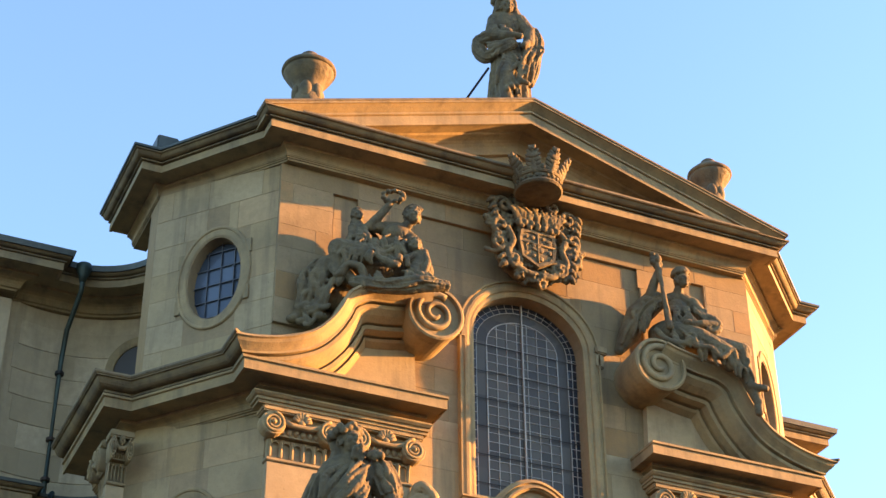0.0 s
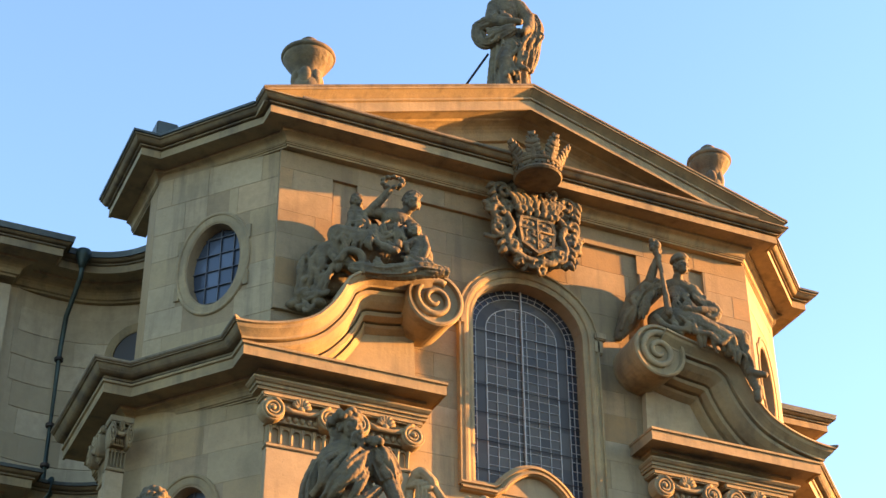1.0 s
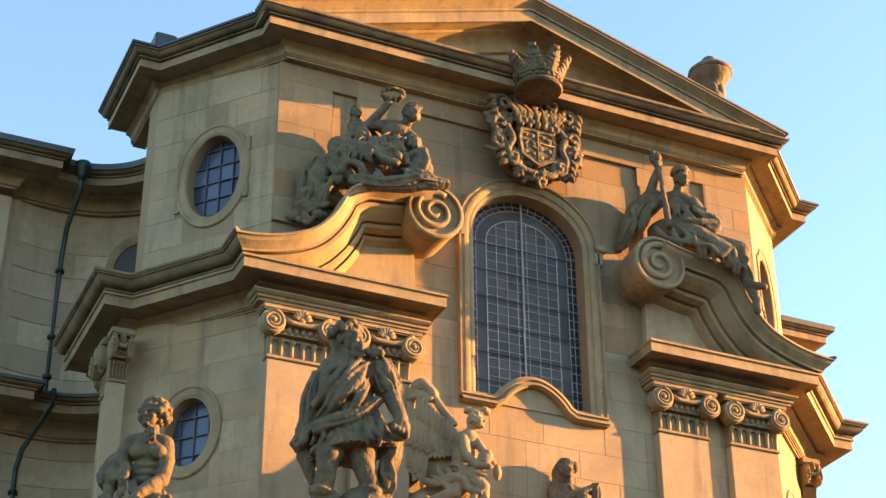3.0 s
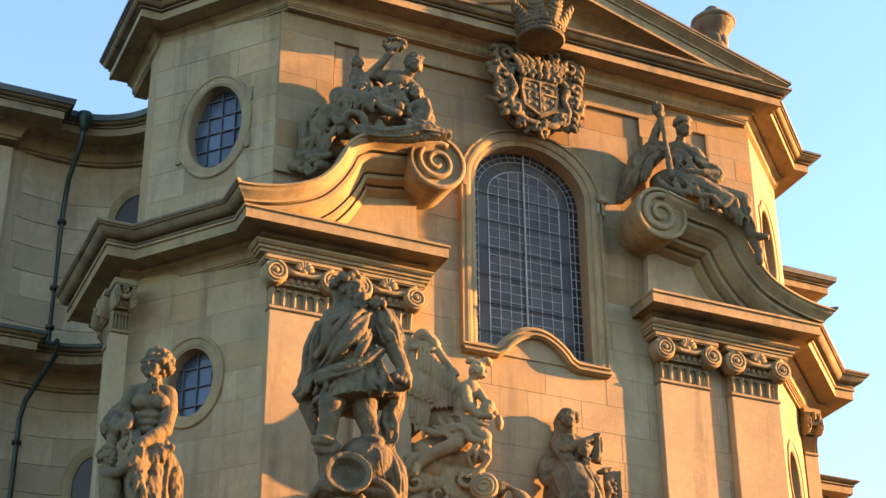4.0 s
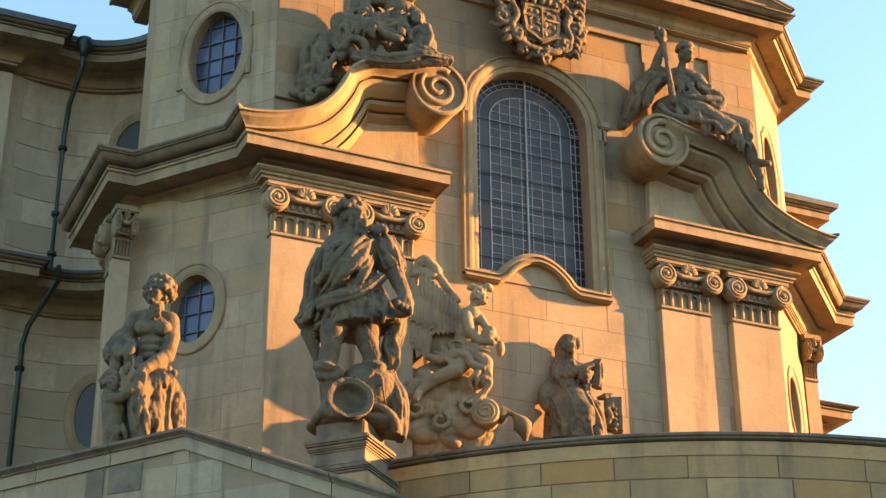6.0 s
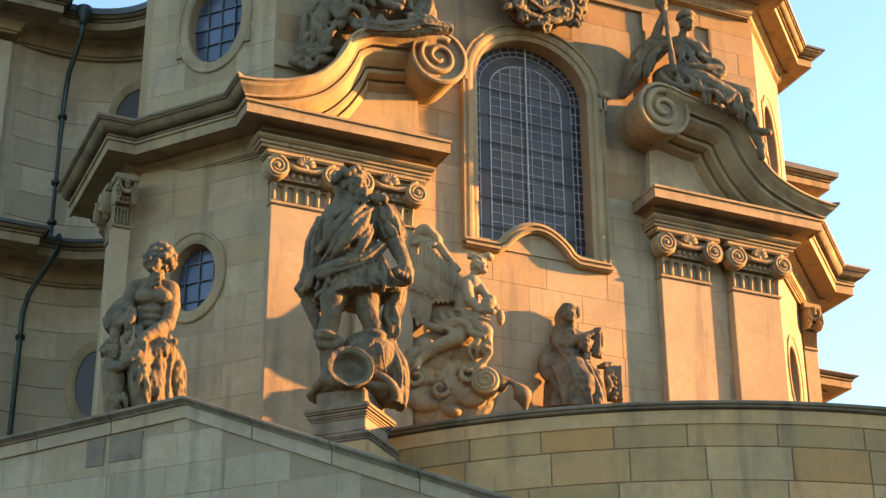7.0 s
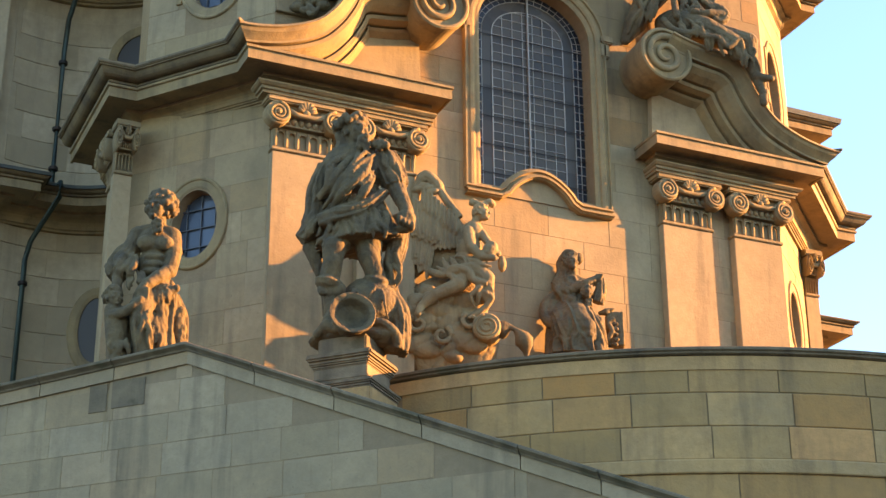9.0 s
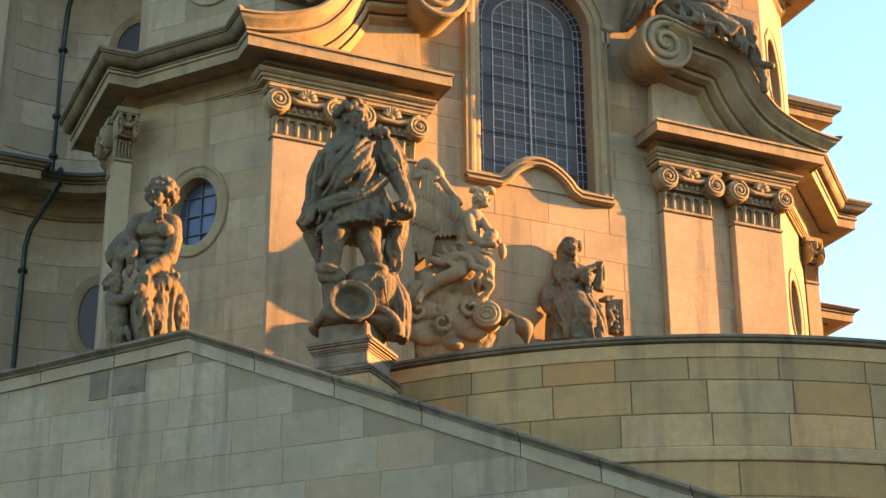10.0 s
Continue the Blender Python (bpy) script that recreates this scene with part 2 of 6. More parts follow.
# the outer edges of the cornices: flank, forward step, canted face, return of the front bay
CROWN = 0.60                                 # how far they stand out from the line that they follow
UPPER_L = [(-6.06, 3.1), (-6.06, 1.05), (-5.67, 1.05), (-4.61, -0.33), (-4.61, -0.76)]
UPPER_R = [(4.56, -0.76), (4.56, -0.38), (5.84, 0.84), (6.22, 0.84), (6.22, 3.1)]
LOWER_L = [(-6.28, 3.5), (-6.28, 0.95), (-5.78, 0.95), (-4.85, -0.27), (-4.85, -0.86)]
LOWER_R = [(4.83, -0.86), (4.83, -0.40), (6.30, 1.0), (6.79, 1.0), (6.79, 3.5)]
UPPER = offset_line(UPPER_L + UPPER_R, -CROWN)
LOWER = offset_line(LOWER_L + LOWER_R, -CROWN)


def smooth_line(pts, n=8):
    """A smooth curve through the given points (Catmull-Rom)."""
    out = []
    for i in range(len(pts) - 1):
        p0, p1, p2, p3 = (Vector(pts[max(0, i - 1)]), Vector(pts[i]), Vector(pts[i + 1]), Vector(pts[min(len(pts) - 1, i + 2)]))
        for k in range(n):
            t = k / n
            out.append(tuple(0.5 * (2 * p1 + (p2 - p0) * t + (2 * p0 - 5 * p1 + 4 * p2 - p3) * t * t + (3 * p1 - p0 - 3 * p2 + p3) * t ** 3)))
    return out + [tuple(pts[-1])]


def tube(bm, pts, radii, sides=7):
    """A round bar along 3D points; radii one number or one for each point."""
    if not isinstance(radii, (list, tuple)):
        radii = [radii] * len(pts)
    pts = [Vector(p) for p in pts]
    rings, up = [], Vector((0.13, 0.21, 1)).normalized()
    for i, p in enumerate(pts):
        d = (pts[min(i + 1, len(pts) - 1)] - pts[max(i - 1, 0)]).normalized()
        a = d.cross(up)
        if a.length < 0.05:
            a = d.cross(Vector((1, 0, 0)))
        a.normalize()
        b = d.cross(a)
        rings.append([bm.verts.new(p + (a * math.cos(2 * math.pi * k / sides) + b * math.sin(2 * math.pi * k / sides)) * radii[i]) for k in range(sides)])
    for r, q in zip(rings, rings[1:]):
        for k in range(sides):
            bm.faces.new((r[k], r[(k + 1) % sides], q[(k + 1) % sides], q[k]))
    bm.faces.new(rings[0])
    bm.faces.new(rings[-1][::-1])
    return bm


def lathe(bm, profile, m=Matrix(), n=28):
    """A turned body: (radius, height) points round the z axis."""
    rings = []
    for r, z in profile:
        rings.append([bm.verts.new(m @ Vector((max(r, 0.002) * math.cos(2 * math.pi * k / n), max(r, 0.002) * math.sin(2 * math.pi * k / n), z))) for k in range(n)])
    for a, b in zip(rings, rings[1:]):
        for k in range(n):
            bm.faces.new((a[k], a[(k + 1) % n], b[(k + 1) % n], b[k]))
    bm.faces.new(rings[0][::-1])
    bm.faces.new(rings[-1])
    return bm


def spiral(cx, cz, y, r0, r1, turns, way=1, start=90, n=46):
    return [(cx + way * (r0 + (r1 - r0) * k / n) * math.cos(radians(start + 360 * turns * k / n)), y, cz + (r0 + (r1 - r0) * k / n) * math.sin(radians(start + 360 * turns * k / n))) for k in range(n + 1)]


def blob(bm, c, r, rot=(0, 0, 0)):
    bmesh.ops.create_icosphere(bm, subdivisions=3, radius=1, matrix=pose(*c, *rot) @ Matrix.Diagonal((*(r if isinstance(r, tuple) else (r, r, r)), 1)))


# ---- front wall ----
WIN0, WSPR, WHALF, WRISE = 12.15, 14.82, 0.93, 0.78
win = arch(0, WIN0, WSPR, WHALF, WRISE)
front_m = wall_frame((-H, 0), (H, 0)) @ pose(H, 0, 0)
wall_front = part("wall_front", plate([(-H, BASE), (H, BASE), (H, SOFFIT + 0.2), (-H, SOFFIT + 0.2)], [win], 0.5, front_m), JOINT)
tagged(wall_front, "flat sandstone ashlar front wall with a tall arched window", "wall", kind="structure")


def in_win(u, z, pad=0.10):
    if abs(u) > WHALF + pad or z < WIN0 - 0.2:
        return False
    return z < WSPR or ((u / (WHALF + pad)) ** 2 + ((z - WSPR) / (WRISE + pad)) ** 2) < 1


BAND = 16.64                                  # above this the wall stands 6 cm proud, as it does in two flat strips
RAISED = 0.06


def raised(u, z):
    return z > BAND or (z > 14.2 and (abs(u) > 3.24 or 2.02 < abs(u) < 2.84))


for u0, u1, z0, z1 in ((-H, H, BAND, SOFFIT + 0.1), (-H, -3.24, 14.2, BAND), (3.24, H, 14.2, BAND), (-2.84, -2.02, 14.2, BAND), (2.02, 2.84, 14.2, BAND)):
    part("raised_band", box(bmesh.new(), u0, u1, -RAISED, -0.001, z0, z1), JOINT, wall_front)

# canted corner walls with their oval windows
OV_UP, OV_LO = (1.03, 15.24, 0.45, 0.70), (1.15, 11.17, 0.36, 0.50)
canted = []
for name, cant, ov, z0, z1 in (("upper", UP, OV_UP, 13.2, SOFFIT + 0.2), ("lower", LO, OV_LO, BASE, 13.2)):
    (lx, ly), (rx, ry) = corner(cant, -1), corner(cant, 1)
    for side, p, q in (("left", (-lx, ly), (-H, 0)), ("right", (H, 0), (rx, ry))):
        m = wall_frame(p, q)
        o = ((cant - ov[0]) if side == "left" else ov[0], *ov[1:])
        ob = part("wall_canted_%s_%s" % (name, side), plate([(0, z0), (cant, z0), (cant, z1), (0, z1)], [oval(*o)], 0.45, m), JOINT)
        tagged(ob, "canted sandstone ashlar corner wall with an oval window", "wall", kind="structure")
        canted.append((ob, m, o, cant, z0, z1, side))
    for side, a, b, c in (("left", (-lx + 0.7, ly + 1.7), (-lx, ly + 0.45), (-lx, ly)), ("right", (rx, ry), (rx, ry + 0.45), (rx - 0.7, ry + 1.7))):
        ob = part("wall_side_%s_%s" % (name, side), sweep([(0, z0), (0, z1), (-0.35, z1), (-0.35, z0)], [a, b, c]), STONE)
        tagged(ob, "narrow sandstone flank beyond the canted corner", "wall", kind="structure")

# hollow curves and wings
for side, plan in (("left", LEFT_PLAN), ("right", RIGHT_PLAN)):
    ob = part("wall_hollow_" + side, sweep([(0, BASE), (0, 16.7), (-0.5, 16.7), (-0.5, BASE)], plan), GREY_STONE)
    tagged(ob, "hollow curved sandstone wall running into the side wing", "wall", kind="structure")

for x0, x1 in ((-8.0, -7.02), (7.02, 7.9)):
    for z0, z1 in ((BASE, 12.40), (13.0, 16.54)):
        p = thing("wing_pilaster", "plain sandstone pilaster strip on the side wing", "pilaster", "pilasters on the wings")
        part("shaft", box(bmesh.new(), x0, x1, 4.70, 4.94, z0, z1, 0.01), GREY_STONE, p)

# cornices
WING_BED = curve_profile([(-0.3, 0.0), (0.08, 0.0), (0.09, 0.03), (0.13, 0.04, 0.22), (0.32, 0.20), (0.36, 0.20), (0.36, 0.24), (0.64, 0.24), (0.66, 0.21), (0.69, 0.21), (0.69, 0.34), (0.60, 0.345), (-0.3, 0.345)])
WING_TOP = curve_profile([(-0.3, 0.34), (0.66, 0.34), (0.72, 0.355), (0.72, 0.375), (0.70, 0.38), (0.70, 0.395, -0.15), (0.79, 0.44), (0.80, 0.44), (0.80, 0.46), (-0.3, 0.49)])
PED = curve_profile([(-0.2, -0.02), (0.015, -0.02), (0.015, 0.01), (0.035, 0.015), (0.035, 0.035), (0.05, 0.04), (0.05, 0.055), (0.055, 0.06, 0.22), (0.12, 0.165), (0.14, 0.17), (0.14, 0.215), (0.39, 0.215), (0.395, 0.20), (0.44, 0.20), (0.44, 0.325), (0.40, 0.335), (-0.2, 0.34)])
PED_TOP = curve_profile([(-0.2, 0.335), (0.42, 0.337), (0.42, 0.352), (0.47, 0.356), (0.47, 0.376), (0.45, 0.38), (0.45, 0.395, -0.2), (0.57, 0.445), (0.575, 0.452), (0.60, 0.454), (0.60, 0.475), (-0.2, 0.49)])
ob = part("cornice_top", sweep(PED, UPPER, None, SOFFIT), TRIM)
tagged(ob, "projecting moulded sandstone cornice under the gable", "cornice", kind="structure")
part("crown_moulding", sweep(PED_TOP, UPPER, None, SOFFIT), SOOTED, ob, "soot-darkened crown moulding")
MID = curve_profile([(-0.3, 0.0), (-0.15, 0.0), (-0.15, 0.035), (-0.125, 0.04), (-0.125, 0.065), (-0.10, 0.07), (-0.10, 0.09), (-0.08, 0.095, 0.24), (0.04, 0.245), (0.06, 0.25), (0.06, 0.300), (0.35, 0.302), (0.355, 0.275), (0.39, 0.275), (0.39, 0.42), (0.42, 0.43), (0.42, 0.465), (-0.3, 0.475)])
MID_TOP = curve_profile([(-0.3, 0.46), (0.36, 0.462), (0.36, 0.482), (0.41, 0.486), (0.41, 0.512), (0.395, 0.516), (0.395, 0.53, -0.2), (0.555, 0.632), (0.56, 0.64), (0.585, 0.642), (0.585, 0.66), (0.60, 0.664), (0.60, 0.69), (-0.3, 0.72)])
ENDX = 1.85


def side_crown(profile, side):
    """A crown moulding along the canted side that stops at the front corner, where the swan neck takes it up."""
    if side == "left":
        plan = LOWER[:5] + [(LOWER[4][0] + 0.1, LOWER[4][1])]
    else:
        plan = [(LOWER[5][0] - 0.1, LOWER[5][1])] + LOWER[5:]
    bm = sweep(profile, plan, None, MID0)
    bm.verts.ensure_lookup_table()
    n = len(profile)
    for k in range(n):
        end, mitre = (5 * n + k, 4 * n + k) if side == "left" else (k, n + k)
        bm.verts[end].co.x = bm.verts[mitre].co.x + (0.02 if side == "left" else -0.02)
    return bm


for side in ("left", "right"):
    y = LOWER[4][1]
    plan = LOWER[:5] + [(-ENDX, y), (-ENDX, 0.6)] if side == "left" else [(ENDX, 0.6), (ENDX, y)] + LOWER[5:]
    f = [1.0] * 5 + [0.5]
    ob = part("cornice_middle_" + side, sweep(MID, plan, f if side == "left" else f[::-1], MID0), TRIM)
    tagged(ob, "broken moulded sandstone cornice over paired pilasters", "cornice", kind="structure")
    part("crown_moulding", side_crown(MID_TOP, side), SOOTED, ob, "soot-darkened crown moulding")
    bay = [LOWER[3], LOWER[4], (-ENDX, y), (-ENDX, 0.3)] if side == "left" else [(ENDX, 0.3), (ENDX, y), LOWER[5], LOWER[6]]
    part("architrave", sweep([(-0.2, -0.01), (0.06, -0.01), (0.06, 0.03), (0.09, 0.035), (0.09, 0.075), (0.12, 0.085), (0.15, 0.115), (0.15, 0.14), (-0.2, 0.15)], bay, [1.0, 1.0, 0.5] if side == "left" else [0.5, 1.0, 1.0], MID0), TRIM, ob)
    part("cornice_cover", side_crown([(0.3, 0.67), (0.605, 0.67), (0.615, 0.685), (0.615, 0.71), (0.3, 0.75)], side), COPING, ob, "dark weathered top slab")
for z0, nm in ((16.64, "upper"), (12.50, "lower")):
    for side, plan in (("left", WING_LINE), ("right", RIGHT_PLAN)):
        ob = part("cornice_wing_%s_%s" % (nm, side), sweep(WING_BED, plan, None, z0), TRIM)
        tagged(ob, "moulded sandstone cornice bending round the hollow wall", "cornice", kind="structure")
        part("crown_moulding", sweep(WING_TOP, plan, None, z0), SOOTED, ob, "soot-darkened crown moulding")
part("cornice_cover", sweep([(0.50, 0.455), (0.605, 0.455), (0.62, 0.47), (0.62, 0.50), (0.50, 0.52)], UPPER[4:6], None, SOFFIT), COPING, bpy.data.objects["cornice_top"], "dark weathered top slab")

# gable: tympanum and raking cornices
APEX, PEAK = 19.0, -0.08                     # height and place of the gable's peak
FALL = {-1: 0.327, 1: 0.298}                 # slope of its two sides
tym = part("wall_gable", plate([(-H - 0.2, SOFFIT + 0.5), (H + 0.2, SOFFIT + 0.5), (PEAK, APEX - 0.15)], [], 0.4, front_m @ pose(0, 0.05, 0)), STONE)
tagged(tym, "recessed triangular sandstone gable field", "wall", kind="structure")
RAKE = curve_profile([(-0.3, -0.62), (0.03, -0.62), (0.05, -0.56, 0.25), (0.24, -0.36), (0.26, -0.33), (0.50, -0.33), (0.52, -0.37), (0.55, -0.37), (0.55, -0.20), (0.50, -0.195), (-0.3, -0.195)])
RAKE_TOP = [(-0.3, -0.20), (0.52, -0.20), (0.58, -0.185), (0.58, -0.155), (0.55, -0.15), (0.55, -0.13), (0.60, -0.09), (0.67, -0.04), (0.69, -0.04), (0.69, 0.0), (-0.6, 0.02)]
for side, sgn in (("left", -1), ("right", 1)):
    made = []
    for pro, end in ((RAKE, 3.6), (RAKE_TOP, 4.55)):
        bm = bmesh.new()
        rings = [[bm.verts.new((x, -o, APEX - abs(x - PEAK) * FALL[sgn] + dz * 1.05)) for o, dz in pro] for x in (PEAK, sgn * end)]
        for k in range(len(pro)):
            k2 = (k + 1) % len(pro)
            bm.faces.new((rings[0][k], rings[1][k], rings[1][k2], rings[0][k2]))
        bm.faces.new(rings[0])
        bm.faces.new(rings[1])
        made.append(bm)
    ob = part("cornice_raking_" + side, made[0], TRIM)
    part("crown_moulding", made[1], TRIM, ob, "weathered crown moulding")
    tagged(ob, "raking moulded sandstone cornice of the gable", "cornice", kind="structure")
    bm = bmesh.new()
    rings = [[bm.verts.new((x, -o, APEX - abs(x - PEAK) * FALL[sgn] + dz)) for o, dz in ((0.3, 0.0), (0.69, -0.012), (0.705, 0.0), (0.70, 0.035), (0.3, 0.06))] for x in (PEAK, sgn * 4.60)]
    for k in range(5):
        bm.faces.new((rings[0][k], rings[1][k], rings[1][(k + 1) % 5], rings[0][(k + 1) % 5]))
    bm.faces.new(rings[0])
    bm.faces.new(rings[1])
    part("cornice_cover", bm, COPING, ob, "dark weathered top slab")

# roofs: dark copper sheets on the cornices, a low ridge behind the gable
bm = bmesh.new()
top = [(x, y, SOFFIT + 0.50) for x, y in offset_line(UPPER, 0.60)]
for sg, rim in ((-1, top[:5]), (1, top[5:][::-1])):
    r = [bm.verts.new(p) for p in rim] + [bm.verts.new(p) for p in ((sg * 4.0, 0.1, 17.62), (sg * 4.5, 1.4, 17.95), (sg * 3.3, 4.0, 18.2))]
    for f in ((0, 1, 6, 7), (1, 2, 6), (2, 3, 5, 6), (3, 4, 5)):
        bm.faces.new([r[k] for k in f])
rg = [bm.verts.new(p) for p in ((-4.3, 0.25, 17.62), (0, 0.25, 19.0), (4.3, 0.25, 17.62), (-0.3, 3.2, 20.75), (-4.0, 5, 18.4), (4.0, 5, 18.4), (0.0, 6, 20.6))]
for f in ((0, 1, 3, 4), (1, 2, 5, 3), (3, 5, 6), (3, 6, 4)):
    bm.faces.new([rg[k] for k in f])
roof = tagged(part("roof", bm, ROOF), "dark patinated copper roof behind the gable", "roof", kind="structure")
part("roof_curb", sweep([(0.0, 0.50), (0.44, 0.50), (0.30, 0.80), (0.0, 0.88)], UPPER[2:5], None, SOFFIT), ROOF, roof, "upstand of dark copper sheet")
part("roof_hip", box(bmesh.new(), -5.70, -5.36, 1.2, 1.8, 17.44, 17.9, 0.02), ROOF, roof, "boxed copper hip end")
part("gutter_edge", sweep([(0.45, 0.478), (0.60, 0.478), (0.625, 0.485), (0.63, 0.52), (0.45, 0.54)], UPPER[:5], None, SOFFIT), ROOF, roof)
part("gutter_edge", sweep([(0.45, 0.478), (0.60, 0.478), (0.625, 0.485), (0.63, 0.52), (0.45, 0.54)], UPPER[5:], None, SOFFIT), ROOF, roof)
for side, plan in (("left", WING_LINE), ("right", RIGHT_PLAN)):
    ob = part("roof_wing_" + side, sweep([(0.70, 0.44), (0.82, 0.44), (0.84, 0.54), (0.4, 0.60), (-2.0 if side == "right" else -0.6, 1.0), (-0.6, 0.5)], plan, None, 16.64), ROOF)
    tagged(ob, "dark copper gutter and roof edge over the wing", "roof", kind="structure")
ob = part("gutter_lower", sweep([(0.70, 0.44), (0.82, 0.44), (0.83, 0.49), (0.0, 0.60), (0.0, 0.44)], WING_LINE, None, 12.50), ROOF)
tagged(ob, "dark copper covering on the lower wing cornice", "roof", kind="structure")

# ---- the tall window ----
window = thing("window_1", "tall round-headed leaded window with a moulded stone frame", "window", kind="structure")
FR = [(-0.02, 0.0), (-0.02, 0.035), (0.02, 0.05), (0.06, 0.05), (0.07, 0.075), (0.11, 0.09), (0.15, 0.09), (0.17, 0.07), (0.20, 0.07), (0.21, 0.10), (0.235, 0.10), (0.24, -0.01)]
part("window_frame", ring_moulding(arch(0, 12.02, WSPR, WHALF + 0.02, WRISE + 0.02)[1:] + [(-WHALF - 0.02, 12.02)], FR, front_m, closed=False), TRIM, window, smooth=False)
for sg in (-1, 1):
    bm = box(bmesh.new(), sg * 1.21 - 0.10, sg * 1.21 + 0.10, -0.13, 0.0, 14.86, 14.99, 0.02)
    box(bm, sg * 1.17 - 0.09, sg * 1.17 + 0.09, -0.10, 0.0, 14.62, 14.86, 0.02)
    part("frame_ear", bm, TRIM, window)
sill_line = [(-1.18, 12.02), (-0.66, 12.02)] + [(-0.56 + 1.12 * k / 16, 12.08 + 0.35 * math.sin(math.pi * k / 16) ** 0.8) for k in range(17)] + [(0.66, 12.02), (1.18, 12.02)]
part("window_sill", ring_moulding(sill_line, [(-0.085, -0.05), (-0.085, 0.06), (-0.05, 0.07), (-0.045, 0.10), (-0.01, 0.12), (0.0, 0.085), (0.035, 0.09), (0.045, 0.14), (0.08, 0.145), (0.085, 0.11), (0.10, 0.10), (0.10, -0.05)], front_m, closed=False), TRIM, window)
part("apron", plate([(-0.66, 12.0), (0.66, 12.0)] + [(0.56 - 1.12 * k / 16, 12.05 + 0.35 * math.sin(math.pi * k / 16) ** 0.8) for k in range(17)], [], 0.2, front_m @ pose(0, -0.02, 0)), STONE, window)
GY = 0.22                                    # how deep the glass sits


# leaded lights: a dark border of small quarries, a plain band, a field of seven narrow columns, all stepping round the head
rnd = random.Random(5)
BANDS = [0.93, 0.855, 0.775, 0.60]              # outer edges of border, second border, plain band, field


def head_of(half):
    """Height of the round head at the half width of a band."""
    return WRISE - (WHALF - half)


def span(u, half):
    """How high glass within a band reaches at u."""
    return WSPR + head_of(half) * math.sqrt(max(0.0, 1 - (u / half) ** 2)) if abs(u) < half else 0


def quarry(u0, u1, z0, z1, mat):
    bm = bmesh.new()
    vs = [bm.verts.new(p) for p in ((u0, 0, z0), (u1, 0, z0), (u1, 0, z1), (u0, 0, z1))]
    bm.faces.new(vs)
    ob = part("pane", bm, mat, window)
    c = Vector(((u0 + u1) / 2, GY, (z0 + z1) / 2))
    ob.data.transform(Matrix.Translation((-c.x, 0, -c.z)))
    ob.matrix_world = Matrix.Translation(c) @ pose(0, rnd.uniform(-0.002, 0.002), 0, rnd.gauss(0, 1.5), 0, rnd.gauss(0, 1.5))


COLW, ROWH = 1.2 / 7, 0.149
for k in range(7):
    u0 = -0.6 + COLW * k
    z = 12.10
    while z < span(min(abs(u0), abs(u0 + COLW)), 0.60):
        quarry(u0, u0 + COLW, z, z + ROWH, GLASS)
        z += ROWH
for sg in (-1, 1):
    for a, b, h, mat in ((0.60, 0.775, 0.6, GLASS), (0.775, 0.855, 0.149, BORDER_GLASS), (0.855, 0.93, 0.149, BORDER_GLASS)):
        z = 12.10
        while z < WSPR - 0.01:
            top = min(z + h, WSPR)
            quarry(min(sg * a, sg * b), max(sg * a, sg * b), z, top, mat)
            z = top
for a, b, n, mat in ((0.60, 0.775, 7, GLASS), (0.775, 0.93, 20, BORDER_GLASS)):
    for k in range(n):                             # the bands bend round the head
        bm = bmesh.new()
        pts = []
        for half, seq in ((a, range(4)), (b, range(3, -1, -1))):
            for i in seq:
                th = math.pi * (k + i / 3) / n
                pts.append(bm.verts.new((half * math.cos(th), GY + 0.002, WSPR + head_of(half) * math.sin(th))))
        bm.faces.new(pts)
        part("pane", bm, mat, window)
bm = bmesh.new()
for k in range(8):
    u = -0.6 + COLW * k
    w = 0.016 if k in (0, 7) else 0.009
    top = span(u, 0.601) if 0 < k < 7 else WSPR
    box(bm, u - w / 2, u + w / 2, GY - 0.014, GY + 0.004, 12.05, top)
for u in (0.775, 0.855):
    for sg in (-1, 1):
        box(bm, sg * u - 0.005, sg * u + 0.005, GY - 0.012, GY + 0.004, 12.05, WSPR)
z = 12.10
while z < WSPR + 0.02:
    for a, b in ((-0.93, -0.775), (0.775, 0.93), (-0.6, 0.6)):
        box(bm, a, b, GY - 0.010, GY + 0.004, z - 0.0035, z + 0.0035)
    z += ROWH
while z < WSPR + head_of(0.6):
    hw = 0.6 * math.sqrt(1 - ((z - WSPR) / head_of(0.6)) ** 2)
    box(bm, -hw, hw, GY - 0.010, GY + 0.004, z - 0.0035, z + 0.0035)
    z += ROWH
for half, r in ((0.60, 0.009), (0.775, 0.006), (0.855, 0.005)):
    tube(bm, [(half * math.cos(math.pi * k / 20), GY - 0.006, WSPR + head_of(half) * math.sin(math.pi * k / 20)) for k in range(21)], r, 6)
for k in range(21):
    th = math.pi * k / 20
    tube(bm, [(half * math.cos(th), GY - 0.004, WSPR + head_of(half) * math.sin(th)) for half in (0.775, 0.93)], 0.005, 5)
part("lead_net", bm, LEAD, window, "fine lead cames")
part("mullion", box(bmesh.new(), -0.012, 0.012, GY - 0.04, GY, 12.1, WSPR + WRISE, 0.004), LEAD, window, "pale central iron mullion")
for k in range(6):
    z = 12.45 + 0.46 * k
    part("saddle_bar", tube(bmesh.new(), [(-0.95, GY - 0.03, z), (0.95, GY - 0.03, z)], 0.006, 8), IRON_AND_BACKING, window, "dark iron saddle bar")
# a dark box put in for the shade of the room behind
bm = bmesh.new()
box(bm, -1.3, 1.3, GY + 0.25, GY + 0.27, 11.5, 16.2)
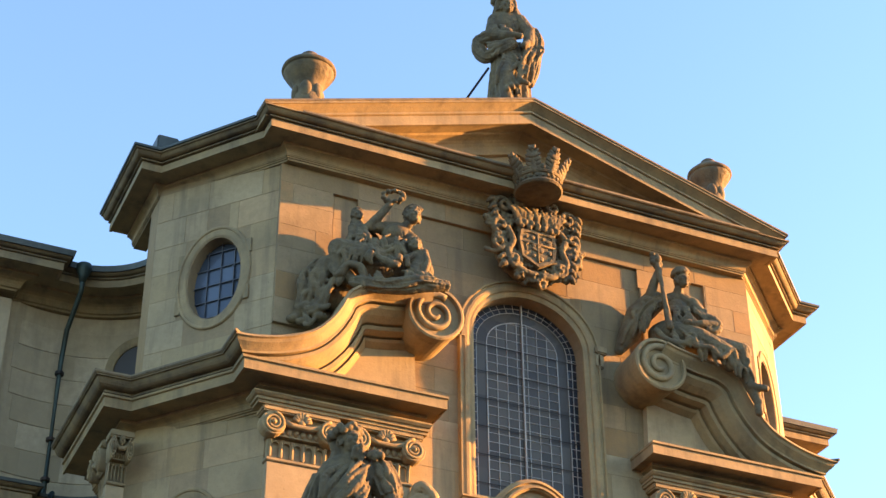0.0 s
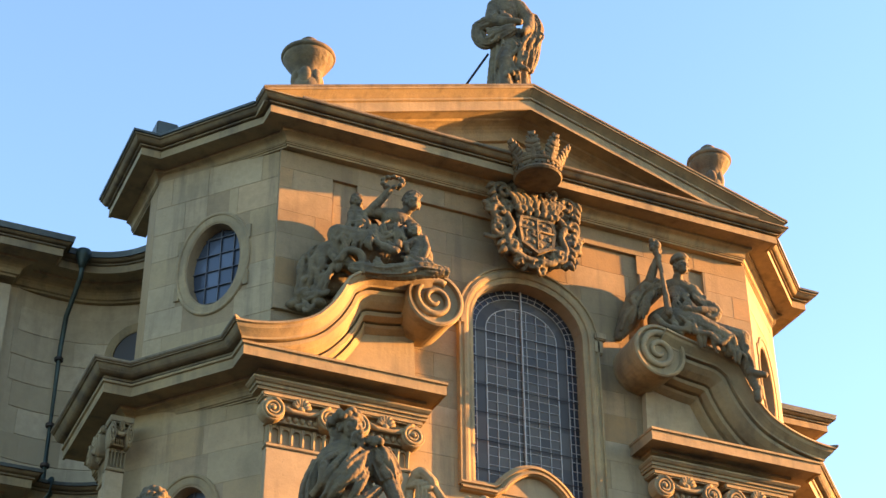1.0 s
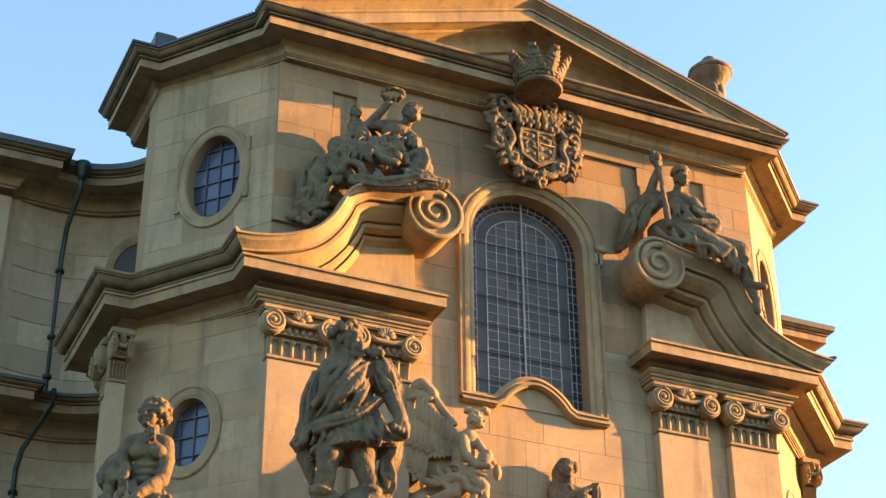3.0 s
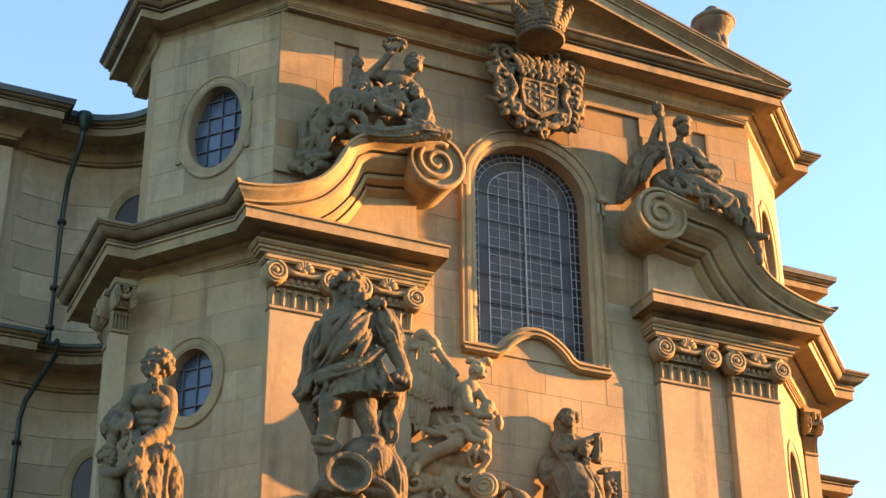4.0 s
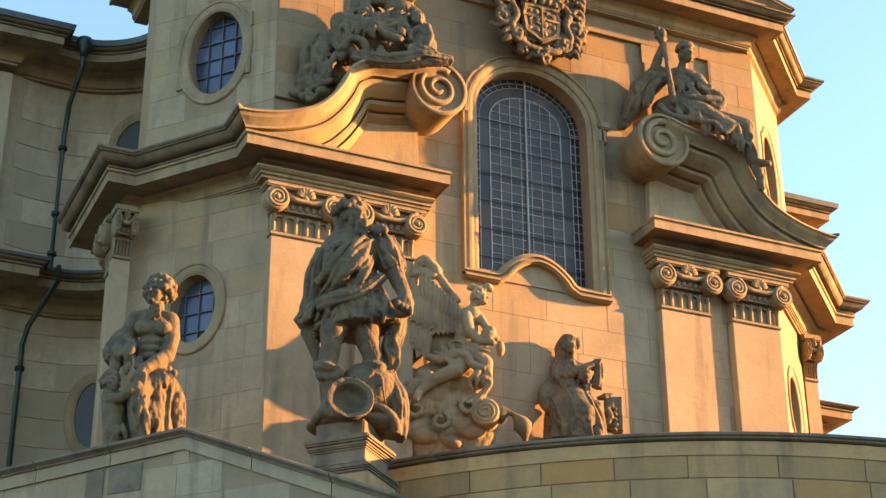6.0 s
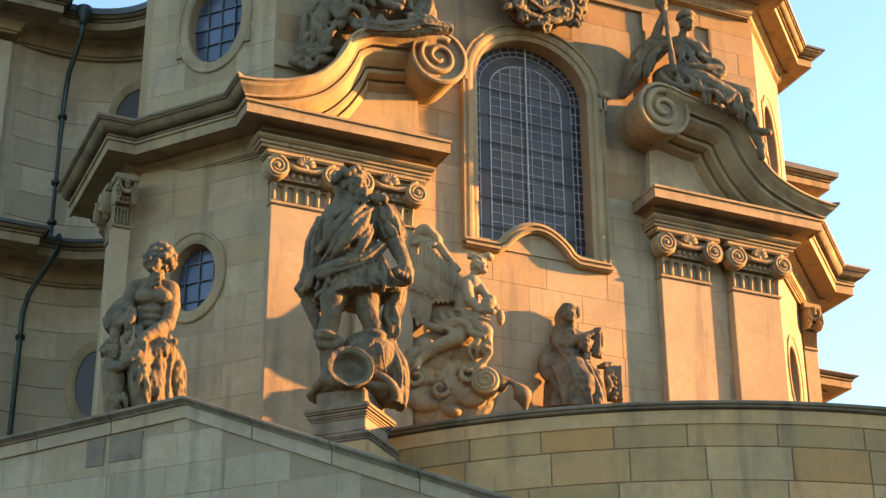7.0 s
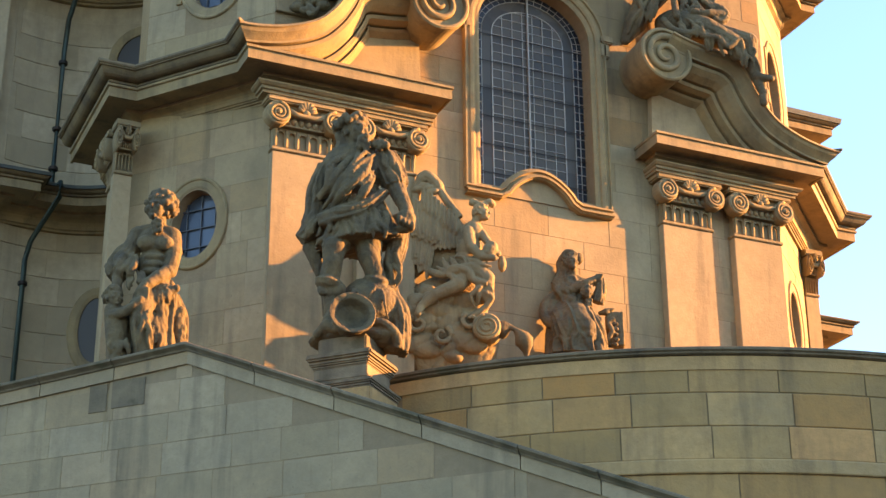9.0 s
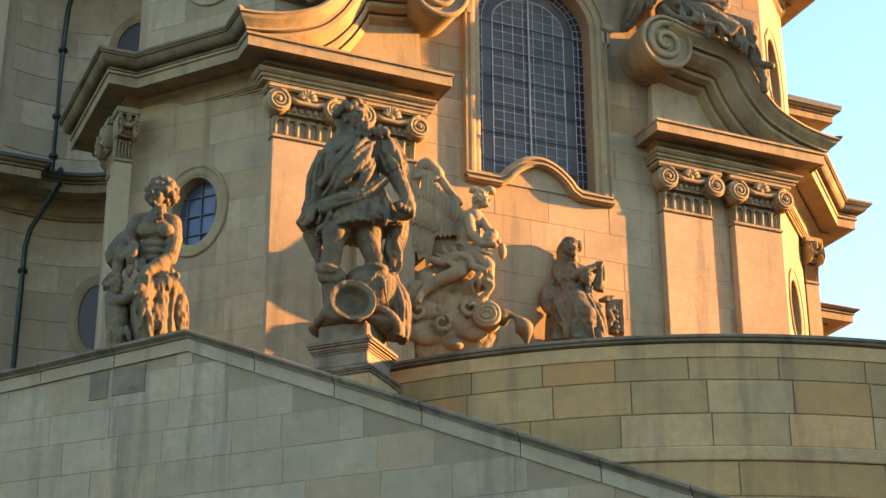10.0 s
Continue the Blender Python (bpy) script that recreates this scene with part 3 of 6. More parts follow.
part("blind", bm, IRON_AND_BACKING, window, "dark box painted as the unlit interior behind the glass")

# oval windows
OVAL_FR = [(-0.01, -0.2), (-0.01, 0.010), (0.02, 0.018), (0.10, 0.018), (0.11, 0.034), (0.135, 0.038), (0.15, 0.030), (0.16, 0.0)]
for i, (wall, m, o, cant, z0, z1, side) in enumerate(canted):
    w = thing("window_%d" % (i + 2), "oval iron-barred window in a moulded sandstone surround", "window", kind="structure")
    outer = (o[0], o[1], o[2] + 0.03, o[3] + 0.03)
    part("window_frame", ring_moulding(oval(*outer, 48), OVAL_FR, m), TRIM, w)
    if o[3] > 0.6:
        for sg in (-1, 1):
            for z0, z1 in ((-0.52, -0.28), (0.28, 0.52)):
                part("frame_lug", box(bmesh.new(), o[0] + sg * (o[2] + 0.13) - 0.045, o[0] + sg * (o[2] + 0.13) + 0.045, -0.030, 0.0, o[1] + z0, o[1] + z1, 0.006), TRIM, w).matrix_world = m
    bm = bmesh.new()
    dz, du = 0.28, 0.225
    nz, nu = int(o[3] / dz) + 1, int(o[2] / du) + 1
    for k in range(-nz, nz):
        for j in range(-nu, nu):
            u, z = (j + 0.5) * du, (k + 0.5) * dz
            if (max(0, abs(u) - du / 2) / o[2]) ** 2 + (max(0, abs(z) - dz / 2) / o[3]) ** 2 < 1:
                ob = new("pane", bpy.data.meshes.get("oval_pane") or finish(box(bmesh.new(), -du / 2, du / 2, 0, 0.006, -dz / 2, dz / 2), "oval_pane", OVAL_GLASS))
                ob.matrix_world = m @ pose(o[0] + u, 0.2, o[1] + z, rnd.gauss(0, 1.2), 0, rnd.gauss(0, 1.2))
                ob.parent = w
    for j in range(-nu, nu + 1):
        if abs(j * du) < o[2]:
            hh = o[3] * math.sqrt(1 - (j * du / o[2]) ** 2)
            box(bm, o[0] + j * du - 0.007, o[0] + j * du + 0.007, 0.17, 0.196, o[1] - hh, o[1] + hh)
    for k in range(-nz, nz + 1):
        if abs(k * dz) < o[3]:
            hh = o[2] * math.sqrt(1 - (k * dz / o[3]) ** 2)
            box(bm, o[0] - hh, o[0] + hh, 0.168, 0.195, o[1] + k * dz - 0.007, o[1] + k * dz + 0.007)
    bm.transform(m)
    part("window_bars", bm, BARS, w, "grey-blue iron glazing bars")
    # dark box in place of the unlit space behind the oval
    part("blind", box(bmesh.new(), o[0] - 0.6, o[0] + 0.6, 0.42, 0.44, o[1] - 0.9, o[1] + 0.9), IRON_AND_BACKING, w).matrix_world = m

# round-headed and oval openings in the left hollow wall
for k, (ang, z, half, rise, tall) in enumerate(((50, 15.62, 0.46, 0.46, 1.6), (62, 10.9, 0.30, 0.55, 0.0))):
    w = thing("window_%d" % (7 + k), "dark window opening in the hollow wall", "window", kind="structure")
    px, py = -6.15 + 2.0 * math.cos(radians(ang)), 3.0 + 2.0 * math.sin(radians(ang))
    m = Matrix.Translation((px, py, 0)) @ pose(0, 0, 0, 0, 0, ang - 90)
    line = arch(0, z - tall, z, half, rise) if tall else oval(0, z, half, rise)
    part("window_frame", ring_moulding(line, [(-0.02, -0.1), (-0.02, 0.03), (0.03, 0.05), (0.12, 0.05), (0.15, 0.03), (0.17, -0.12)], m), TRIM, w)
    part("pane", plate(line, [], 0.02, m @ pose(0, -0.01, 0)), GLASS, w)

# ---- pilasters with their capitals ----
SH0, CAP0, CAP1 = BASE, 11.98, 12.76
PILW = 0.85


def pilaster(m, both=True):
    """One pilaster, its shaft and carved capital; x along the wall, centred on 0."""
    p = thing("pilaster", "flat sandstone pilaster with a carved Ionic capital", "pilaster", "pilasters on the front")
    hw, d = PILW / 2, 0.14
    part("shaft", box(bmesh.new(), -hw, hw, -d, 0.01, SH0, CAP0, 0.008), STONE, p, "smooth pale sandstone shaft")
    cap = part("capital", box(box(box(box(bmesh.new(), -hw - 0.02, hw + 0.02, -d - 0.03, 0.01, CAP0, CAP0 + 0.05, 0.01), -hw + 0.015, hw - 0.015, -d + 0.03, 0.0, CAP0 + 0.05, CAP0 + 0.36), -hw - 0.02, hw + 0.02, -d - 0.06, 0.0, CAP0 + 0.36, CAP1 - 0.1), -hw - 0.14, hw + 0.14, -d - 0.16, 0.0, CAP1 - 0.11, CAP1 + 0.0, 0.02), TRIM, p, "carved Ionic capital")
    for k in range(5):                                  # fluted necking: small round-headed niches between ribs
        u = -hw + 0.03 + (k + 0.5) * (PILW - 0.06) / 5
        a = arch(u, CAP0 + 0.07, CAP0 + 0.24, 0.050, 0.05, 8)[1:] + [(u - 0.050, CAP0 + 0.07)]
        part("flute", ring_moulding(a, [(0.0, 0.118), (0.0, 0.152), (0.022, 0.158), (0.032, 0.118)], Matrix(), closed=False), TRIM, cap)
    for k in range(6):
        u = -hw + 0.03 + k * (PILW - 0.06) / 5
        part("rib", tube(bmesh.new(), [(u, -d - 0.0, CAP0 + 0.06), (u, -d - 0.01, CAP0 + 0.22), (u, -d - 0.025, CAP0 + 0.31)], [0.018, 0.022, 0.03], 6), TRIM, cap)
    for k in range(6):
        bm = bmesh.new()
        bmesh.ops.create_uvsphere(bm, u_segments=8, v_segments=6, radius=1, matrix=Matrix.LocRotScale((-0.25 + 0.1 * k, -d - 0.05, CAP0 + 0.43), None, (0.045, 0.06, 0.055)))
        part("egg", bm, TRIM, cap, smooth=True)
    bm = bmesh.new()
    blob(bm, (0, -d - 0.13, CAP0 + 0.565), (0.06, 0.05, 0.05))
    part("shell", bm, TRIM, cap, smooth=True)
    for k in range(7):
        a = radians(18 + 24 * k)
        part("shell_rib", tube(bmesh.new(), [(0, -d - 0.13, CAP0 + 0.56), (0.14 * math.cos(a), -d - 0.17, CAP0 + 0.56 + 0.15 * math.sin(a))], [0.016, 0.034], 6), TRIM, cap, smooth=True)
    for sg in (-1, 1):
        cx, cz, R = sg * (hw - 0.015), CAP0 + 0.49, 0.165
        bm = bmesh.new()
        lathe(bm, [(R, 0.0), (R + 0.012, 0.02), (R + 0.012, 0.18), (R, 0.2)], Matrix.Translation((cx, -d + 0.02, cz)) @ pose(0, 0, 0, 90), 24)
        v = part("volute", bm, TRIM, cap)
        bm = bmesh.new()
        pts = spiral(cx, cz, -d - 0.185, R - 0.015, 0.03, 2.3, sg)
        tube(bm, pts, [0.028 - 0.014 * k / len(pts) for k in range(len(pts))], 6)
        bmesh.ops.create_uvsphere(bm, u_segments=10, v_segments=6, radius=0.035, matrix=Matrix.Translation((cx, -d - 0.19, cz)))
        part("spiral", bm, TRIM, v, smooth=True)
    part("festoon", tube(bmesh.new(), [(-hw + 0.1, -d - 0.14, CAP0 + 0.56), (-0.12, -d - 0.15, CAP0 + 0.50), (0.12, -d - 0.15, CAP0 + 0.50), (hw - 0.1, -d - 0.14, CAP0 + 0.56)], [0.055, 0.035, 0.035, 0.055], 8), TRIM, cap, smooth=True)
    p.matrix_world = m
    return p


first = pilaster(pose(2.42, 0, 0))
for x in (3.66, -2.42, -3.66):
    copy_thing(first, pose(x, 0, 0))
for sg in (-1, 1):                                      # the outer piers carry capitals on two faces
    x, y = (-5.73, 1.57) if sg < 0 else (5.76, 1.57)
    copy_thing(first, Matrix.Translation((x, y, 0)) @ Matrix.Diagonal((0.30, 1, 1, 1)))
    copy_thing(first, Matrix.Translation((x - sg * 0.10, y + 0.36, 0)) @ pose(0, 0, 0, 0, 0, sg * 90) @ Matrix.Diagonal((0.5, 1, 1, 1)))


# ---- swan-neck scrolls over the middle cornice ----
NECK = smooth_line([(4.84, 13.42), (4.55, 13.44), (4.15, 13.53), (3.75, 13.71), (3.51, 13.95), (3.35, 14.21), (3.22, 14.48), (2.95, 14.66), (2.55, 14.72), (2.15, 14.80), (1.95, 14.86)])
NPRO = [(0.0, -0.05), (0.0, 0.79), (0.035, 0.80), (0.05, 0.77), (0.09, 0.75), (0.14, 0.70), (0.18, 0.665), (0.21, 0.66), (0.212, 0.57), (0.235, 0.56), (0.24, 0.62), (0.29, 0.61), (0.36, 0.53), (0.42, 0.43), (0.422, 0.34), (0.445, 0.33), (0.45, 0.40), (0.50, 0.38), (0.53, 0.29), (0.532, 0.20), (0.56, 0.19), (0.565, 0.25), (0.60, 0.22), (0.66, 0.12), (0.66, -0.05)]


def neck(sg):
    s = thing("swan_neck_scroll", "carved swan-neck pediment half ending in a scroll volute", "scroll", "swan-neck scrolls over the cornice")
    bm = bmesh.new()
    rings = []
    for i, p in enumerate(NECK):
        a, b = Vector(NECK[max(0, i - 1)]), Vector(NECK[min(len(NECK) - 1, i + 1)])
        d = (b - a).normalized()
        nrm = Vector((d.y, -d.x))
        if nrm.y > 0:
            nrm = -nrm
        ring = []
        for k, o in NPRO:                              # mitred at the cornice's corner, bedded in its top
            o *= 1.07
            edge = abs(LOWER[4 if sg < 0 else 5][0]) + o + LOWER[4][1]
            x, z = min(p[0] + nrm.x * k, edge - 0.004 + 0.002 * i / len(NECK)), p[1] + nrm.y * k
            ring.append(bm.verts.new((sg * x, -o, max(z, MID0 + 0.455) if x > 2.9 else z)))
        rings.append(ring)
    for a, b in zip(rings, rings[1:]):
        for k in range(len(NPRO)):
            k2 = (k + 1) % len(NPRO)
            bm.faces.new((a[k], b[k], b[k2], a[k2]))
    bm.faces.new(rings[0])
    bm.faces.new(rings[-1])
    part("moulding", bm, TRIM, s, "sweeping moulded sandstone band")
    fill = [(sg * x, z - 0.25) for x, z in NECK[10:]]
    fill = fill + [(sg * 1.9, 13.3), (sg * 4.0, 13.3)]
    part("infill", plate(fill if sg < 0 else fill[::-1], [], 0.16, front_m @ pose(0, -0.13, 0)), STONE, s)
    bm = bmesh.new()
    R = 0.43
    lathe(bm, [(R * 0.94, -0.03), (R * 0.95, 0.05), (R, 0.62), (R + 0.015, 0.64), (R + 0.015, 0.74), (R - 0.01, 0.76), (R - 0.04, 0.76), (R - 0.06, 0.70), (0.01, 0.69)], Matrix.Translation((sg * 1.86, 0, 14.50)) @ pose(0, 0, 0, 90), 40)
    v = part("volute", bm, TRIM, s, "drum-shaped stone volute", smooth=False)
    pts = spiral(sg * 1.86, 14.50, -0.71, R - 0.10, 0.05, 1.75, 1, 60, 60)
    part("spiral", tube(bmesh.new(), pts, [0.058 - 0.022 * k / len(pts) for k in range(len(pts))], 8), TRIM, v, "raised spiral fillet", smooth=True)
    return s


neck(-1), neck(1)


# ---- urns, pipe ----
def urn(m):
    u = thing("urn", "squat carved sandstone urn with a domed lid", "urn", "urns on the gable")
    part("body", lathe(bmesh.new(), [(0.27, -0.5), (0.27, 0.02), (0.25, 0.05), (0.245, 0.14), (0.25, 0.26), (0.285, 0.34), (0.36, 0.43), (0.43, 0.54), (0.45, 0.62)], n=36), FIGURE, u, smooth=True)
    part("lid", lathe(bmesh.new(), [(0.43, 0.60), (0.475, 0.62), (0.485, 0.65), (0.475, 0.69), (0.44, 0.71), (0.38, 0.78), (0.28, 0.87), (0.18, 0.93), (0.16, 0.96), (0.16, 1.01), (0.11, 1.06), (0.0, 1.08)], n=36), FIGURE, u, smooth=True)
    for k in range(6):
        a = 2 * math.pi * k / 6
        lobe = bmesh.new()
        blob(lobe, (0.225 * math.cos(a), 0.225 * math.sin(a), 0.10), (0.075, 0.11, 0.20), (0, 0, math.degrees(a)))
        part("leaf", lobe, FIGURE, u, smooth=True)
    u.matrix_world = m
    return u


first = urn(pose(-3.70, 0.0, 18.30) @ Matrix.Scale(0.89, 4))
copy_thing(first, pose(3.65, 0.0, 18.50) @ Matrix.Scale(0.89, 4))

pipe = thing("drainpipe", "thin green copper drainpipe with a funnel head", "drainpipe")
PX, PY = -6.08, 4.86
part("pipe", tube(bmesh.new(), [(PX + 0.05, PY - 0.75, 16.95), (PX + 0.05, PY - 0.75, 16.6), (PX + 0.02, PY - 0.1, 16.2), (PX, PY - 0.05, 15.6), (PX, PY - 0.05, 13.15), (PX, PY - 0.78, 12.95), (PX, PY - 0.80, 12.70), (PX - 0.25, PY - 0.1, 12.2), (PX - 0.3, PY - 0.05, 11.9), (PX - 0.3, PY - 0.05, 7.0)], 0.042, 10), COPPER, pipe, smooth=True)
part("funnel", lathe(bmesh.new(), [(0.05, -0.22), (0.07, -0.12), (0.12, 0.0), (0.135, 0.10), (0.12, 0.12)], pose(PX + 0.05, PY - 0.75, 16.98), 16), COPPER, pipe, smooth=True)
for z in (15.4, 14.2, 13.5, 11.5, 9.8):
    part("clamp", lathe(bmesh.new(), [(0.07, -0.03), (0.075, -0.02), (0.075, 0.02), (0.07, 0.03)], pose(PX if z > 12.5 else PX - 0.3, PY - 0.05, z), 12), IRON_AND_BACKING, pipe)

# ---- parapets before the front ----
PCX, PCY, PRX, PRY, PTOP = 3.68, 3.59, 8.08, 8.08, 8.58


def ring_plan(a0, a1, step, out=0.0):
    k = round((a1 - a0) / step)
    return [(PCX + (PRX + out) * math.cos(radians(a0 + step * i)), PCY + (PRY + out) * math.sin(radians(a0 + step * i))) for i in range(k + 1)]


wall_parapet = part("wall_parapet_curved", sweep([(0, 2.0), (0, PTOP - 0.1), (-0.5, PTOP - 0.1), (-0.5, 2.0)], ring_plan(216, 330, 2)), JOINT)
tagged(wall_parapet, "curved sandstone ashlar parapet with a moulded coping", "wall", kind="structure")
part("coping", sweep([(-0.55, -0.2), (0.03, -0.2), (0.03, -0.03), (0.0, -0.02), (-0.55, -0.02)], ring_plan(216, 330, 2), None, PTOP - 0.08), PARAPET, wall_parapet, "plain sandstone coping band")
part("coping_lip", sweep([(-0.55, -0.02), (0.04, -0.02), (0.07, -0.005), (0.075, 0.015), (0.10, 0.03), (0.10, 0.06), (0.06, 0.08), (-0.5, 0.10), (-0.55, 0.05)], ring_plan(216, 330, 2), None, PTOP - 0.08), COPING, wall_parapet, "dark weathered coping lip")
part("string_course", sweep([(-0.1, 0.0), (0.035, 0.0), (0.045, 0.015), (0.045, 0.15), (0.03, 0.17), (-0.1, 0.17)], ring_plan(216, 330, 2), None, 7.04), PARAPET, wall_parapet, "plain projecting string course")

GA = radians(-47)
gm = Matrix.Translation((-5.64, -2.2, 0)) @ Matrix.Rotation(GA, 4, "Z")
GZ, GR, GL = 8.06, 0.425, 0.067
wall_porch = part("wall_gable_porch", plate([(-6, 2), (9, 2), (9, GZ - 9 * GR), (0, GZ), (-6, GZ - 6 * GL)], [], 0.5, gm), JOINT)
tagged(wall_porch, "grey ashlar gable wall with a raking coping", "wall", kind="structure")
COPE = [(0.5, -0.02), (0.5, 0.13), (-0.03, 0.13), (-0.03, -0.02)]
LIP = [(0.5, 0.13), (0.5, 0.2), (-0.09, 0.225), (-0.11, 0.21), (-0.11, 0.185), (-0.08, 0.165), (-0.06, 0.15), (-0.05, 0.13)]
rnd = random.Random(11)
for sgn, slope, length in ((-1, GL, 6.0), (1, GR, 9.0)):
    u = 0.0
    while u < length:
        w = min(rnd.uniform(0.8, 1.15), length - u + 0.01)
        g = 0.008 if u else 0.0
        for pro, nm, mt in ((COPE, "coping_stone", GABLE), (LIP, "coping_lip", COPING)):
            bm = bmesh.new()
            rings = [[bm.verts.new((sgn * x, y, GZ - x * slope + dz)) for y, dz in pro] for x in (u + g, u + w - 0.004)]
            for k in range(len(pro)):
                k2 = (k + 1) % len(pro)
                bm.faces.new((rings[0][k], rings[1][k], rings[1][k2], rings[0][k2]))
            bm.faces.new(rings[0])
            bm.faces.new(rings[1])
            bm.transform(gm)
            part(nm, bm, mt, wall_porch)
        u += w

# plinth of the large statue
PL = Matrix.Translation((-3.50, -1.75, -0.12)) @ pose(0, 0, 0, 0, 0, -24.5 - 22) @ Matrix.Diagonal((0.79, 0.79, 1, 1))
plinth = thing("plinth", "stepped moulded sandstone plinth under the large statue", "plinth")
part("die", box(box(bmesh.new(), -0.44, 0.44, -0.42, 0.42, 8.26, 8.52, 0.01), -0.47, 0.47, -0.45, 0.45, 8.30, 8.34, 0.012), COPING, plinth)
part("cap", box(box(box(box(bmesh.new(), -0.46, 0.46, -0.44, 0.44, 8.46, 8.51, 0.015), -0.50, 0.50, -0.48, 0.48, 8.50, 8.56, 0.02), -0.54, 0.54, -0.52, 0.52, 8.56, 8.64, 0.025), -0.40, 0.40, -0.38, 0.38, 8.62, 8.86, 0.02), COPING, plinth)
part("lower_moulding", box(box(bmesh.new(), -0.55, 0.55, -0.53, 0.53, 8.16, 8.22, 0.02), -0.58, 0.58, -0.56, 0.56, 8.21, 8.27, 0.02), COPING, plinth, "dark weathered base moulding")
part("pier", box(bmesh.new(), -0.53, 0.53, -0.51, 0.51, 6.2, 8.17, 0.01), PARAPET, plinth)
plinth.matrix_world = PL

bm = bmesh.new()
v = [bm.verts.new((x, y, 8.0)) for x, y in ring_plan(216, 330, 5, -0.3)]
bm.faces.new(v)
tagged(part("terrace", bm, GROUND), "stone terrace behind the curved parapet", "terrace", kind="structure")
for x, y, z, w in ((0.44, -0.10, 9.74, 0.42), (-1.45, -0.10, 8.95, 0.6), (-5.95, -1.05, 8.22, 0.42)):
    pd = thing("pedestal", "plain sandstone pedestal under a figure", "pedestal", "pedestals")
    part("block", box(bmesh.new(), x - w, x + w, y - (0.40 if y < -0.9 else 0.42), y + (0.40 if y < -0.9 else 0.09), 7.0 if y < -0.9 else 8.0, z, 0.02), TRIM, pd)
# an unseen plain wall, added to keep the low evening sun off the parapets
bm = box(bmesh.new(), -18, 18, -0.5, 0.5, 0, 13.2)
ob = part("wall_neighbour", bm, STONE)
ob.matrix_world = pose(24.3, -9.8, 0, 0, 0, 90 - (90 - SUN_AZ))
tagged(ob, "unseen plain sandstone wall added to shade the parapets", "wall", kind="structure")
bm = bmesh.new()
bmesh.ops.create_grid(bm, x_segments=1, y_segments=1, size=2500)
tagged(part("ground", bm, GROUND), "paved ground before the church", "ground", kind="structure")

# ---- carved figures: each one body of stone ----
FACE = -24.5


def limb(bm, pts, radii):
    """Joints linked by tapered rounds."""
    for p, r in zip(pts, radii):
        blob(bm, p, r)
    for a, b, ra, rb in zip(pts, pts[1:], radii, radii[1:]):
        tube(bm, [a, b], [ra, rb], 12)


def cloth(bm, path, n, amp, twist=0.0, seed=0):
    """A hanging or wrapped cloth: a closed loft of ellipses (x, y, z, half width, half depth) with n sharp-valleyed folds."""
    n = round(n * 1.35)
    pts = []
    for i in range(len(path) - 1):
        p0, p1, p2, p3 = (np.array(path[max(0, i - 1)]), np.array(path[i]), np.array(path[i + 1]), np.array(path[min(len(path) - 1, i + 2)]))
        for k in range(8):
            t = k / 8
            pts.append(0.5 * (2 * p1 + (p2 - p0) * t + (2 * p0 - 5 * p1 + 4 * p2 - p3) * t * t + (3 * p1 - p0 - 3 * p2 + p3) * t ** 3))
    pts.append(np.array(path[-1]))
    rings, m, total = [], max(48, n * 10), len(pts) - 1
    for i, p in enumerate(pts):
        d = Vector((pts[min(i + 1, total)] - pts[max(i - 1, 0)])[:3]).normalized()
        b = Vector((0, 1, 0)) - d * d.y
        b.normalize()
        a = b.cross(d)
        s = i / total
        ring = []
        for k in range(m):
            th = 2 * math.pi * k / m
            wob = 1.3 * noise.noise((2.2 * math.cos(th) + seed, 2.2 * math.sin(th), 3.0 * s + seed)) + twist * s
            f = abs(math.sin(n * th / 2 + wob * 1.5)) ** 0.55 - 0.66
            f += 0.45 * (abs(math.sin(n * th * 0.85 + 2.3 * wob + seed)) ** 0.7 - 0.6)
            g = 1 + 1.75 * amp * f * (0.7 + 0.6 * s)
            q = Vector(p[:3]) + a * (p[3] * g * math.cos(th)) + b * (p[4] * g * math.sin(th))
            ring.append(bm.verts.new(q))
        rings.append(ring)
    for r, q in zip(rings, rings[1:]):
        for k in range(m):
            bm.faces.new((r[k], r[(k + 1) % m], q[(k + 1) % m], q[k]))
    bm.faces.new(rings[0])
    bm.faces.new(rings[-1][::-1])


def folds(bm, start, end, count, r, sag=0.0, bow=0.0, seed=0):
    """Raised ridges of cloth fanning from one line of points to another, uneven in length and bend, sagging on the way."""
    rr = random.Random(seed)
    reach = (Vector(start[0]) - Vector(end[0])).length
    for k in range(count):
        t = min(1, max(0, (k + rr.uniform(-0.45, 0.45)) / max(1, count - 1)))
        a = Vector(start[0]).lerp(Vector(start[1]), t)
        b = Vector(end[0]).lerp(Vector(end[1]), min(1, max(0, t + rr.uniform(-0.16, 0.16))))
        a, b = a.lerp(b, rr.uniform(0.0, 0.28)), b.lerp(a, rr.uniform(0.0, 0.30))
        side = (b - a).cross(Vector((0, 1, 0))).normalized()
        bend = rr.uniform(-0.13, 0.13) * reach
        m1 = a.lerp(b, 0.33) + side * bend + Vector((0, -bow * 0.8, -sag * rr.uniform(0.6, 1.2)))
        m2 = a.lerp(b, 0.68) - side * bend * rr.uniform(-0.4, 1.0) + Vector((0, -bow * 0.8, -sag * rr.uniform(0.6, 1.2)))
        q = r * rr.uniform(0.6, 1.35)
        line = smooth_line([a, m1, m2, b], 5)
        tube(bm, line, [q * (0.30 + 0.75 * math.sin(math.pi * (i + 1) / (len(line) + 1))) for i in range(len(line))], 8)


